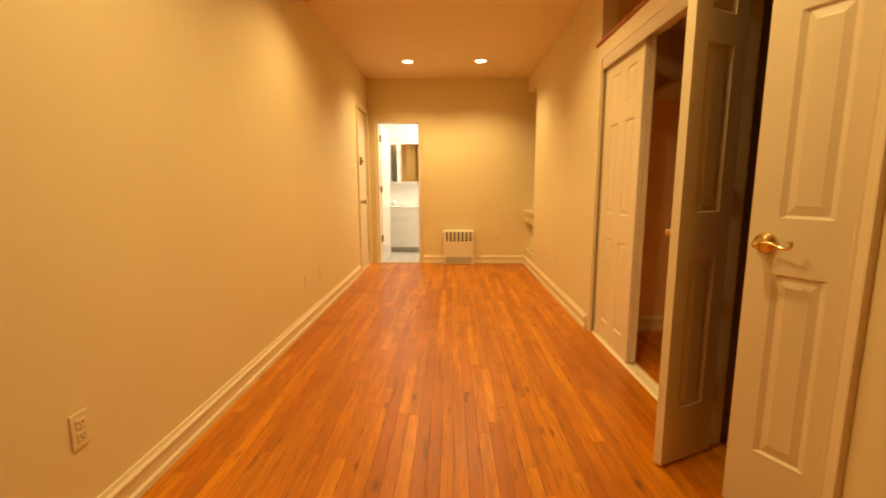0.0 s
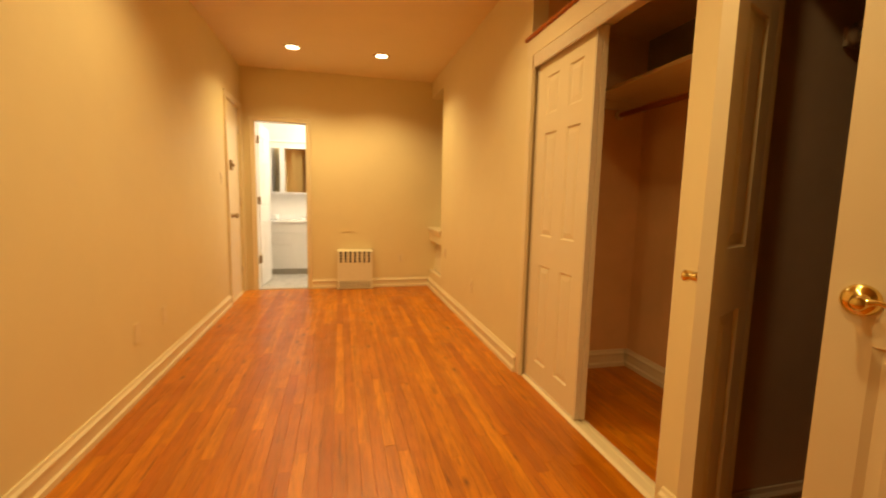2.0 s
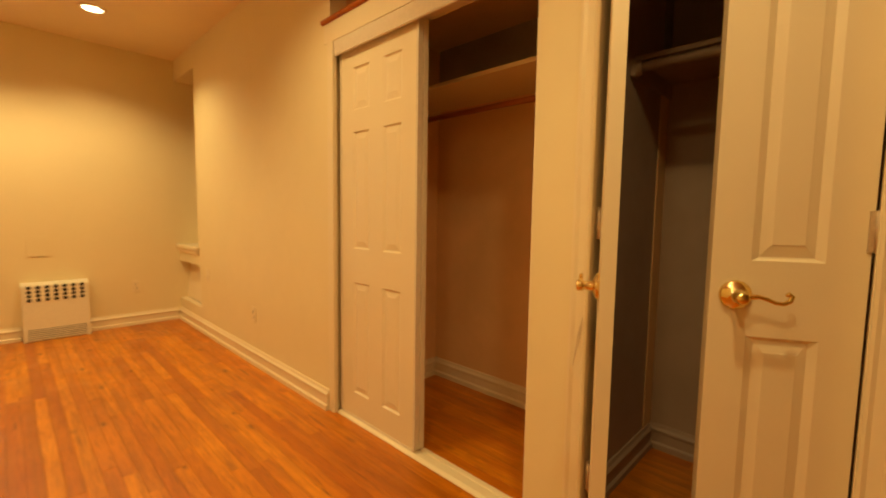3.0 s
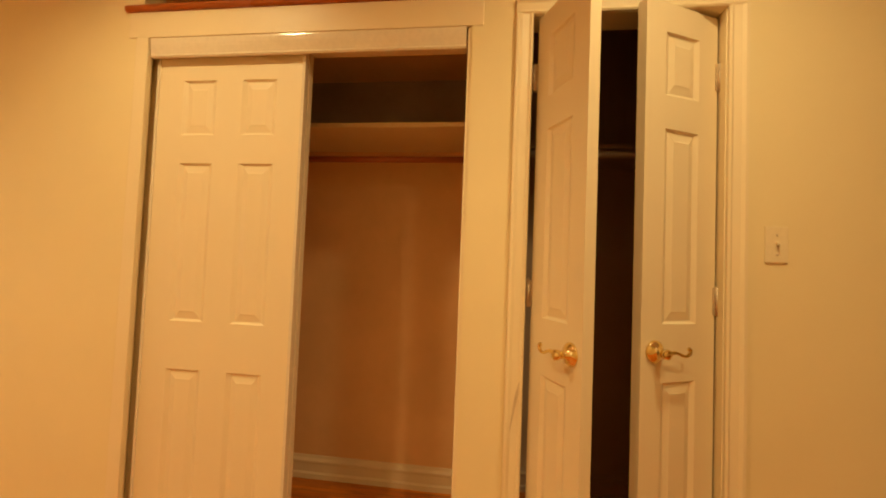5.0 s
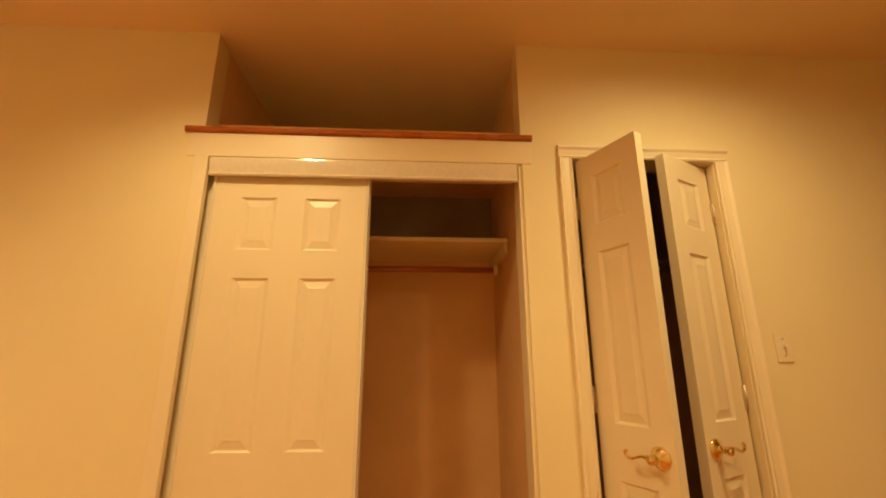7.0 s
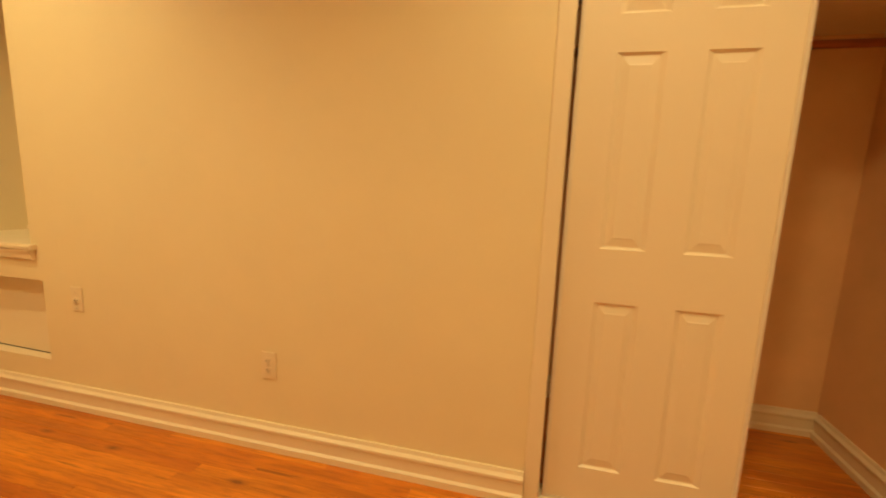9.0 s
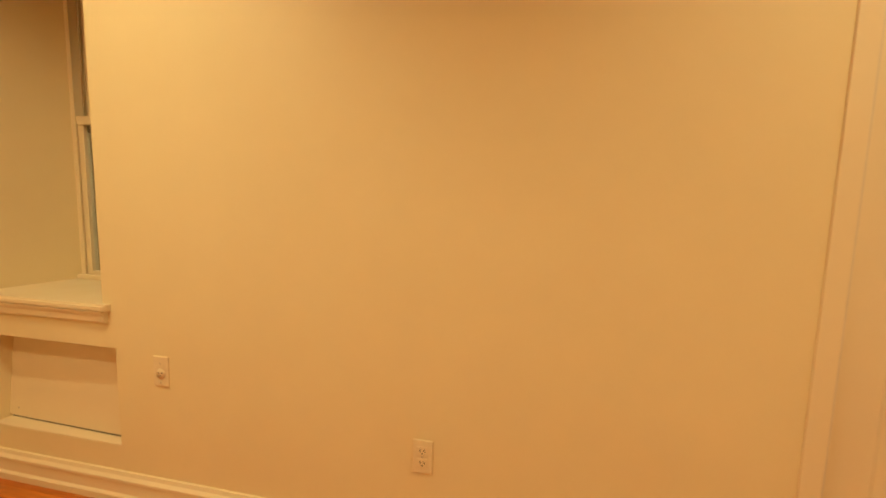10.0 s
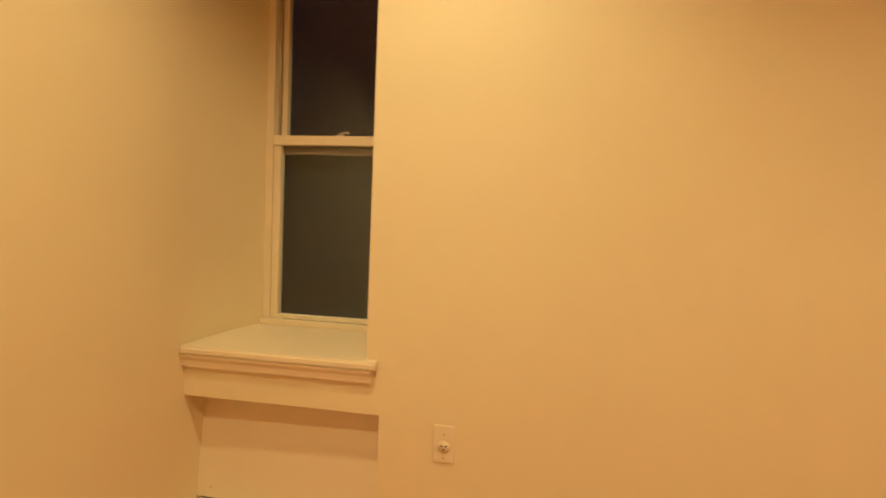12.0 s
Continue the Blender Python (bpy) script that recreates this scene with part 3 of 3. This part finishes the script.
upper = part("upper_sash", boxes(((WX + 0.040, 6.080, 1.485), (WX + 0.070, 6.1035, 2.35)), ((WX + 0.040, 5.652, 1.485), (WX + 0.070, 5.690, 2.35)), ((WX + 0.040, 5.6905, 2.31), (WX + 0.070, 6.0795, 2.35)), ((WX + 0.040, 5.6905, 1.485), (WX + 0.070, 6.0795, 1.512)), bevel=0.002), TRIM, win)
pane = part("pane", boxes(((WX + 0.053, 5.6895, 1.5115), (WX + 0.057, 6.0805, 2.311))), GLASS, upper)
pane.visible_shadow = False
lock = part("sash_lock", lathe([(0.001, 0), (0.018, 0), (0.018, 0.005), (0.010, 0.010), (0.007, 0.018), (0.001, 0.019)], (WX + 0.014, 5.838, 1.5282)), CHROME, win, "small metal sash lock")
part("lock_tab", tube(bmesh.new(), [(WX + 0.014, 5.838, 1.540), (WX + 0.006, 5.808, 1.543), (WX + 0.004, 5.798, 1.541)], [0.006, 0.005, 0.004], 8), CHROME, lock)
part("sash_balance", tube(bmesh.new(), [(WX + 0.030, 6.1080, 1.529), (WX + 0.030, 6.1080, 2.35)], 0.003, 6), CHROME, win, "metal sash balance rod")
part("insect_screen", boxes(((WX + 0.080, 5.652, 0.80), (WX + 0.082, 6.1105, 1.50))), SCREEN, win, "dark insect screen outside the lower sash")

sill = thing("window_sill", Matrix(), "cream painted window sill with moulded front edge", "window sill", kind="structure")
bm = bmesh.new()
prism(bm, [(XE - 0.026, 5.548), (XE - 0.030, 5.553), (XE - 0.030, 6.199), (XE + 0.10, 6.194), (XE + 0.22, 6.178), (XE + 0.30, 6.159), (1.36, 6.136), (1.36, 5.62), (XE + 0.09, 5.5895), (XE + 0.004, 5.5845), (XE - 0.001, 5.5845), (XE - 0.001, 5.548)], 0.748, 0.774)
bmesh.ops.bevel(bm, geom=[e for e in bm.edges if all(v.co.x < XE - 0.01 for v in e.verts)], offset=0.006, segments=3, affect="EDGES")
part("sill_board", bm, TRIM, sill)
part("apron_moulding", moulding([(0.700, 0.0), (0.700, 0.010), (0.708, 0.016), (0.728, 0.018), (0.740, 0.026), (0.7475, 0.028), (0.7475, 0.0)], (XE - 0.0005, 5.563, 0), (XE - 0.0005, 6.199, 0), (0, 0, 1), (-1, 0, 0)), TRIM, sill)
part("inner_stool", boxes(((WX - 0.030, 5.630, 0.7745), (WX - 0.0045, 6.138, 0.796)), bevel=0.004), TRIM, sill)
recess = thing("radiator_recess", Matrix(), "shallow recess with a white board under the window", "recess", kind="structure")
board = boxes(((1.072, 5.541, 0.227), (1.086, 6.199, 0.604)), bevel=0.002)
for v in board.verts:
    v.co.x -= 0.042 * (0.604 - v.co.z) / 0.377 + 0.016 * (6.19 - v.co.y) / 0.65
part("back_board", board, TRIM, recess, "white board leaning in the recess")
part("floor_gap", prism(bmesh.new(), [(1.014, 5.541), (1.024, 5.541), (1.042, 6.183), (1.032, 6.183)], 0.2216, 0.2269), SLOT, recess)
part("recess_floor", boxes(((XE + 0.001, 5.539, 0.2175), (1.071, 6.183, 0.2215))), TRIM, recess)
part("screw", lathe([(0.001, 0), (0.004, 0), (0.004, 0.002), (0.001, 0.003)], (1.0335, 6.145, 0.262), (-1, 0, 0), 10), HINGE, recess)

# ---- closet fittings ----
shelf = thing("closet_shelf", Matrix(), "painted wooden closet shelf on side cleats", "shelf")
part("shelf_board", boxes(((1.375, 2.002, 1.790), (CX - 0.001, 3.298, 1.811)), bevel=0.003), TRIM, shelf)
part("cleat", boxes(((1.39, 2.0005, 1.735), (CX - 0.002, 2.018, 1.789)), bevel=0.002), TRIM, shelf)
part("cleat", boxes(((1.39, 3.282, 1.735), (CX - 0.002, 3.2995, 1.789)), bevel=0.002), TRIM, shelf)
rod = thing("closet_rod", Matrix(), "round reddish wooden closet rod under the shelf", "closet rod")
part("rod", tube(bmesh.new(), [(1.60, 2.019, 1.700), (1.60, 3.281, 1.700)], 0.0165, 16), RODW, rod)
for y, s in ((2.0185, 1), (3.2815, -1)):
    part("rod_socket", lathe([(0.001, 0), (0.030, 0), (0.030, 0.010), (0.022, 0.020), (0.001, 0.021)], (1.60, y - s * 0.0005, 1.700), (0, s, 0), 18), TRIM, rod)
# hinged closet shelf and rod, with the interior shade in their paint
shelf = thing("closet_shelf", Matrix(), "painted shelf inside the hinged closet, darkened as in shade", "shelf")
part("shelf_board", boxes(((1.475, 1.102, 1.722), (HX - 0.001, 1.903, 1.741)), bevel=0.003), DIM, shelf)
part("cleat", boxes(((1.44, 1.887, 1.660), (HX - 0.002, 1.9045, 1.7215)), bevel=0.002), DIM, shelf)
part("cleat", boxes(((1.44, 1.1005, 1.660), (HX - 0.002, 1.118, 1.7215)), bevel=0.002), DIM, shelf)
rod = thing("closet_rod", Matrix(), "painted closet rod inside the hinged closet, darkened as in shade", "closet rod")
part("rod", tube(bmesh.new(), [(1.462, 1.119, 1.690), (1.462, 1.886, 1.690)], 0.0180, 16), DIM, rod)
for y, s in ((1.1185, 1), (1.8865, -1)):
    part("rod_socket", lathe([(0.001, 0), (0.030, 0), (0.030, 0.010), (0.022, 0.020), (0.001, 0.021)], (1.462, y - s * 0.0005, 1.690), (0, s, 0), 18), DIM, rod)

# ---- outlets and switches ----


def wall_plate(name, m, label, category, kind_of):
    ob = thing(name, m, label, category)
    part("cover_plate", boxes(((-0.0325, -0.0055, -0.056), (0.0325, -0.0002, 0.056)), bevel=0.0025), PLATE, ob)
    screw = [(0.001, 0), (0.0035, 0), (0.003, 0.0015), (0.001, 0.002)]
    if kind_of == "duplex":
        for z in (-0.02, 0.02):
            face = part("receptacle", boxes(((-0.0165, -0.0085, z - 0.0145), (0.0165, -0.006, z + 0.0145)), bevel=0.001), PLATE, ob)
            for x in (-0.0065, 0.0065):
                part("slot", boxes(((x - 0.0013, -0.0092, z - 0.002), (x + 0.0013, -0.0084, z + 0.0075))), SLOT, face)
            part("slot", lathe([(0.001, 0), (0.0026, 0), (0.0026, 0.0007), (0.001, 0.0008)], (0, -0.0084, z - 0.0075), (0, -1, 0), 10), SLOT, face)
        part("screw", lathe(screw, (0, -0.0064, 0), (0, -1, 0), 10), HINGE, ob)
    elif kind_of == "single":
        face = part("receptacle", lathe([(0.001, 0), (0.0185, 0), (0.0175, 0.002), (0.001, 0.0022)], (0, -0.0064, -0.008), (0, -1, 0), 24), PLATE, ob)
        for x in (-0.007, 0.007):
            part("slot", boxes(((x - 0.004, -0.0094, -0.006), (x + 0.004, -0.0084, -0.003))), SLOT, face)
        part("slot", lathe([(0.001, 0), (0.003, 0), (0.003, 0.0007), (0.001, 0.0008)], (0, -0.0084, -0.014), (0, -1, 0), 10), SLOT, face)
        for z in (-0.042, 0.030):
            part("screw", lathe(screw, (0, -0.0064, z), (0, -1, 0), 10), HINGE, ob)
    elif kind_of == "toggle":
        part("toggle_well", boxes(((-0.006, -0.0075, -0.013), (0.006, -0.006, 0.013)), bevel=0.0008), PLATE, ob)
        bm = boxes(((-0.0035, -0.018, -0.004), (0.0035, -0.0074, 0.005)), bevel=0.001)
        bmesh.ops.rotate(bm, verts=bm.verts, cent=(0, -0.007, 0), matrix=Matrix.Rotation(radians(-25), 3, "X"))
        part("toggle", bm, PLATE, ob)
        for z in (-0.030, 0.030):
            part("screw", lathe(screw, (0, -0.0064, z), (0, -1, 0), 10), HINGE, ob)
    else:
        for z in (-0.030, 0.030):
            part("screw", lathe(screw, (0, -0.0064, z), (0, -1, 0), 10), HINGE, ob)
    return ob


wall_plate("wall_outlet", pose(XW, 1.283, 0.378, 0, 0, 90), "ivory duplex power outlet low on the wall", "outlet", "duplex")
wall_plate("wall_plate", pose(XW, 3.40, 0.36, 0, 0, 90), "blank ivory cover plate low on the wall", "wall plate", "blank")
wall_plate("wall_plate", pose(XW, 3.78, 0.36, 0, 0, 90), "painted-over cover plate low on the wall", "wall plate", "blank")
wall_plate("light_switch", pose(XW, 5.27, 1.287, 0, 0, 90), "ivory toggle light switch beside the entry door", "light switch", "toggle")
wall_plate("light_switch", pose(XE, 1.060, 1.279, 0, 0, -90), "ivory toggle light switch beside the closet doors", "light switch", "toggle")
wall_plate("wall_outlet", pose(XE, 4.345, 0.368, 0, 0, -90), "ivory duplex power outlet above the baseboard", "outlet", "duplex")
wall_plate("wall_outlet", pose(XE, 5.334, 0.540, 0, 0, -90), "ivory single air-conditioner outlet beside the window recess", "outlet", "single")
wall_plate("wall_outlet", pose(0.590, YN, 0.376, 0, 0, 0), "ivory duplex power outlet beside the heater", "outlet", "duplex")
stop = thing("wall_door_stop", pose(XW, 1.048, 0.838, 0, 0, 90), "round brass door stop knob on the wall", "door stop")
part("stop_knob", lathe([(0.001, 0), (0.024, 0), (0.024, 0.004), (0.012, 0.010), (0.012, 0.026), (0.020, 0.034), (0.022, 0.045), (0.014, 0.054), (0.001, 0.056)], (0, 0, 0), (0, -1, 0)), BRASS, stop)
cover = thing("access_panel", pose(-0.072, YN, 0.79), "small painted-over access panel in the wall", "access panel")
part("panel_plate", boxes(((-0.075, -0.007, -0.085), (0.075, -0.0002, 0.085)), bevel=0.0015), WALL, cover)

# ---- wall heater ----
heater = thing("wall_heater", pose(0.012, YN, 0), "cream enamelled gas wall heater with perforated top", "heater")
bm = moulding([(0.0, 0.0), (0.0, 0.115), (0.012, 0.122), (0.03, 0.120), (0.46, 0.120), (0.478, 0.112), (0.487, 0.094), (0.487, 0.0)], (-0.213, -0.0005, 0.001), (0.213, -0.0005, 0.001), (0, 0, 1), (0, -1, 0))
part("cabinet", bm, ENAMEL, heater)
top_grille = part("top_grille", boxes(((-0.200, -0.1225, 0.338), (0.200, -0.1195, 0.470)), bevel=0.001), ENAMEL, heater)
hole = None
for i in range(7):
    for j in range(4):
        if hole is None:
            hole = part("grille_hole", lathe([(0.001, 0), (0.0155, 0), (0.0148, 0.0008), (0.001, 0.0009)], (0, 0, 0), (0, -1, 0), 14), HOLE, top_grille)
        else:
            other = new("grille_hole", hole.data)
            other.parent = top_grille
            hole = other
        hole.location = (-0.168 + i * 0.056, -0.1226, 0.352 + j * 0.0345)
low_grille = part("low_grille", boxes(((-0.192, -0.1222, 0.012), (0.192, -0.1195, 0.105))), HOLE, heater)
for j in range(6):
    part("slat", boxes(((-0.190, -0.1275, 0.0145 + j * 0.0155), (0.190, -0.1224, 0.0238 + j * 0.0155)), bevel=0.001), ENAMEL, low_grille)
for x in (-0.21, 0.196):
    part("foot_flange", boxes(((x - 0.006, -0.126, 0.0), (x + 0.020, -0.002, 0.11)), bevel=0.003), ENAMEL, heater)

# ---- ceiling lamps ----
base_lamp = None
for ly in LAMP_ROWS:
    for lx in LAMP_X:
        if base_lamp is None:
            base_lamp = thing("recessed_downlight", pose(lx, ly, ZC), "lit round recessed downlight in the ceiling", "ceiling light", "recessed ceiling lights")
            ring = [(0.062, -0.002), (0.062, -0.006), (0.070, -0.010), (0.084, -0.006), (0.088, -0.0005)]
            bm = lathe(ring + [(0.075, -0.0002)], seg=32)
            bmesh.ops.delete(bm, geom=[f for f in bm.faces if len(f.verts) > 4], context="FACES")
            part("trim_ring", bm, TRIM, base_lamp, "white trim ring")
            part("lens", lathe([(0.001, -0.010), (0.040, -0.009), (0.0625, -0.005), (0.0625, -0.001), (0.001, -0.001)], seg=32), BULB, base_lamp, "glowing frosted lens")
        else:
            copy_thing(base_lamp, pose(lx, ly, ZC))

# ---- bathroom things ----
vanity = thing("bathroom_vanity", pose(-0.74, BY, 0), "white bathroom vanity cabinet with drawers", "vanity")
part("carcass", boxes(((-0.43, -0.50, 0.085), (0.43, -0.001, 0.745))), CABINET, vanity)
part("toe_kick", boxes(((-0.42, -0.46, 0.001), (0.42, -0.01, 0.0845))), KICK, vanity, "grey toe kick")
for k, (a, b) in enumerate(((0.092, 0.255), (0.261, 0.425), (0.431, 0.60))):
    d = part("drawer_front", boxes(((-0.425, -0.518, a), (-0.10, -0.5005, b)), bevel=0.003), CABINET, vanity)
    part("drawer_pull", boxes(((-0.30, -0.530, b - 0.022), (-0.22, -0.5185, b - 0.014)), bevel=0.002), CABINET, d)
d = part("cabinet_door", boxes(((-0.094, -0.518, 0.092), (0.425, -0.5005, 0.60)), bevel=0.003), CABINET, vanity)
part("door_pull", boxes(((-0.07, -0.530, 0.565), (0.01, -0.5185, 0.573)), bevel=0.002), CABINET, d)
part("false_front", boxes(((-0.425, -0.518, 0.606), (0.425, -0.5005, 0.738)), bevel=0.003), CABINET, vanity)
basin = thing("vanity_top", pose(-0.74, BY, 0.7455), "white porcelain basin top on the vanity", "basin")
part("counter", boxes(((-0.44, -0.53, 0), (0.44, -0.0005, 0.03)), bevel=0.006), PORCELAIN, basin)
part("backsplash", boxes(((-0.44, -0.018, 0.0305), (0.44, -0.0005, 0.10)), bevel=0.003), PORCELAIN, basin)
part("bowl_rim", lathe([(0.12, 0.0302), (0.20, 0.0302), (0.205, 0.036), (0.19, 0.040), (0.13, 0.033)], (0.05, -0.27, 0), seg=32), PORCELAIN, basin)
faucet = thing("faucet", pose(-0.66, BY - 0.09, 0.776), "chrome basin faucet with two handles", "faucet")
part("spout", tube(bmesh.new(), [(0, 0, 0), (0, 0, 0.06), (0, -0.02, 0.09), (0, -0.08, 0.09), (0, -0.11, 0.07)], [0.018, 0.014, 0.012, 0.011, 0.010], 12), CHROME, faucet)
for x in (-0.08, 0.08):
    part("tap_handle", lathe([(0.001, 0), (0.022, 0), (0.018, 0.02), (0.026, 0.035), (0.024, 0.05), (0.001, 0.054)], (x, 0, 0)), CHROME, faucet)
tumbler = thing("tumbler", pose(-1.08, BY - 0.25, 0.776), "small pale tumbler on the basin top", "cup")
part("cup", lathe([(0.001, 0), (0.028, 0), (0.034, 0.085), (0.031, 0.085), (0.026, 0.006), (0.001, 0.006)]), PORCELAIN, tumbler)
cabinet = thing("mirror_cabinet", pose(-0.74, BY, 0), "white mirror cabinet above the basin", "mirror cabinet")
part("cabinet_box", boxes(((-0.43, -0.12, 1.165), (0.43, -0.001, 1.86)), bevel=0.003), CABINET, cabinet)
m1 = part("mirror_pane", boxes(((-0.405, -0.126, 1.19), (-0.295, -0.1205, 1.835)), bevel=0.001), MIRROR, cabinet, "narrow mirror pane")
m2 = part("mirror_pane", boxes(((-0.235, -0.126, 1.19), (0.405, -0.1205, 1.835)), bevel=0.001), MIRROR, cabinet, "wide mirror pane")
part("stile", boxes(((-0.290, -0.130, 1.17), (-0.240, -0.1205, 1.855)), bevel=0.002), CABINET, cabinet)
fixture = thing("bathroom_ceiling_light", pose(-0.1, 7.0, BZ), "round white bathroom ceiling light", "ceiling light")
part("base_plate", lathe([(0.001, -0.0005), (0.11, -0.0005), (0.11, -0.02), (0.09, -0.03), (0.001, -0.03)], seg=28), CABINET, fixture)

# curtain that shows in the bathroom mirror
bm = bmesh.new()
cols = 90
rows = [[bm.verts.new((-1.0 + 1.7 * i / cols, YS + 0.075 + 0.028 * math.sin(i * 0.9) + 0.010 * math.sin(i * 2.3 + 1), z)) for i in range(cols + 1)] for z in (0.06, 1.1, 2.28)]
for a, b in zip(rows, rows[1:]):
    for i in range(cols):
        f = bm.faces.new((a[i], a[i + 1], b[i + 1], b[i]))
        f.smooth = True
curtain = thing("curtain", Matrix(), "tan cloth curtain hanging in soft folds", "curtain")
cloth = part("cloth", bm, CLOTH, curtain)
thick = cloth.modifiers.new("thickness", "SOLIDIFY")
thick.thickness = 0.003
part("curtain_rod", tube(bmesh.new(), [(-1.12, YS + 0.075, 2.30), (0.82, YS + 0.075, 2.30)], 0.011, 12), HINGE, curtain)
for x in (-1.08, 0.78):
    part("rod_bracket", boxes(((x - 0.01, YS + 0.0005, 2.285), (x + 0.01, YS + 0.09, 2.288)), bevel=0.001), HINGE, curtain)

# ---- floor pieces last ----
rng = random.Random(7)
BOARD, GAP = 0.056, 0.0006


def board_mesh(bm, x, y, w, length):
    """One floor board, slightly eased along its upper edges."""
    e = 0.0007
    outline = [(0, -0.016), (w, -0.016), (w, -e), (w - e, 0), (e, 0), (0, -e)]
    ends = []
    for yy in (y, y + length):
        ends.append([bm.verts.new((x + u, yy, z)) for u, z in outline])
    n = len(outline)
    for i in range(n):
        bm.faces.new((ends[0][(i + 1) % n], ends[0][i], ends[1][i], ends[1][(i + 1) % n]))
    bm.faces.new(ends[0])
    bm.faces.new(ends[1][::-1])


cache = {}
rest = bmesh.new()
made = 0
lengths = [0.46, 0.60, 0.74, 0.88, 1.02, 1.20, 1.40, 1.64]
for r in range(40):
    x = XW + r * BOARD
    y = YS - rng.random() * 0.5
    while y < YN - 0.05:
        length = rng.choice(lengths)
        if y + length > YN - 0.25:
            length = math.ceil((YN - y) * 1000) / 1000
        if y + length / 2 > 1.25 and made < 300:
            key = round(length, 3)
            if key not in cache:
                bm = bmesh.new()
                board_mesh(bm, 0, 0, BOARD - GAP, key - GAP)
                cache[key] = mesh_of("board", bm, OAK)
            ob = new("board", cache[key])
            ob.parent = floor
            ob.location = (x, y, rng.uniform(-0.0004, 0.0004))
            made += 1
        else:
            board_mesh(rest, x, y, BOARD - GAP, length - GAP)
        y += length
for x0, x1, y0, y1 in ((XE + 0.001, CX, 2.0, 3.30), (XE + 0.001, HX, 1.1, 1.905)):
    x = x0
    while x < x1:
        w = min(BOARD, x1 - x)
        y = y0
        while y < y1 - 0.01:
            length = min(rng.choice(lengths), y1 - y)
            board_mesh(rest, x, y, w - GAP, length - GAP)
            y += length
        x += BOARD if w == BOARD else 1.0
ob = new("boards_beyond", mesh_of("boards_beyond", rest, OAK_FAR))
ob.parent = floor
tagged(ob, kind="stuff")

tile_mesh = mesh_of("tile", boxes(((0.0015, 0.0015, -0.0055), (0.0985, 0.0985, 0.0)), bevel=0.0008), TILE)
for i in range(19):
    for j in range(14):
        ob = new("tile", tile_mesh)
        ob.parent = bfloor
        ob.location = (-1.268 + i * 0.1, YN + 0.135 + j * 0.1, rng.uniform(-0.0005, 0.0005))
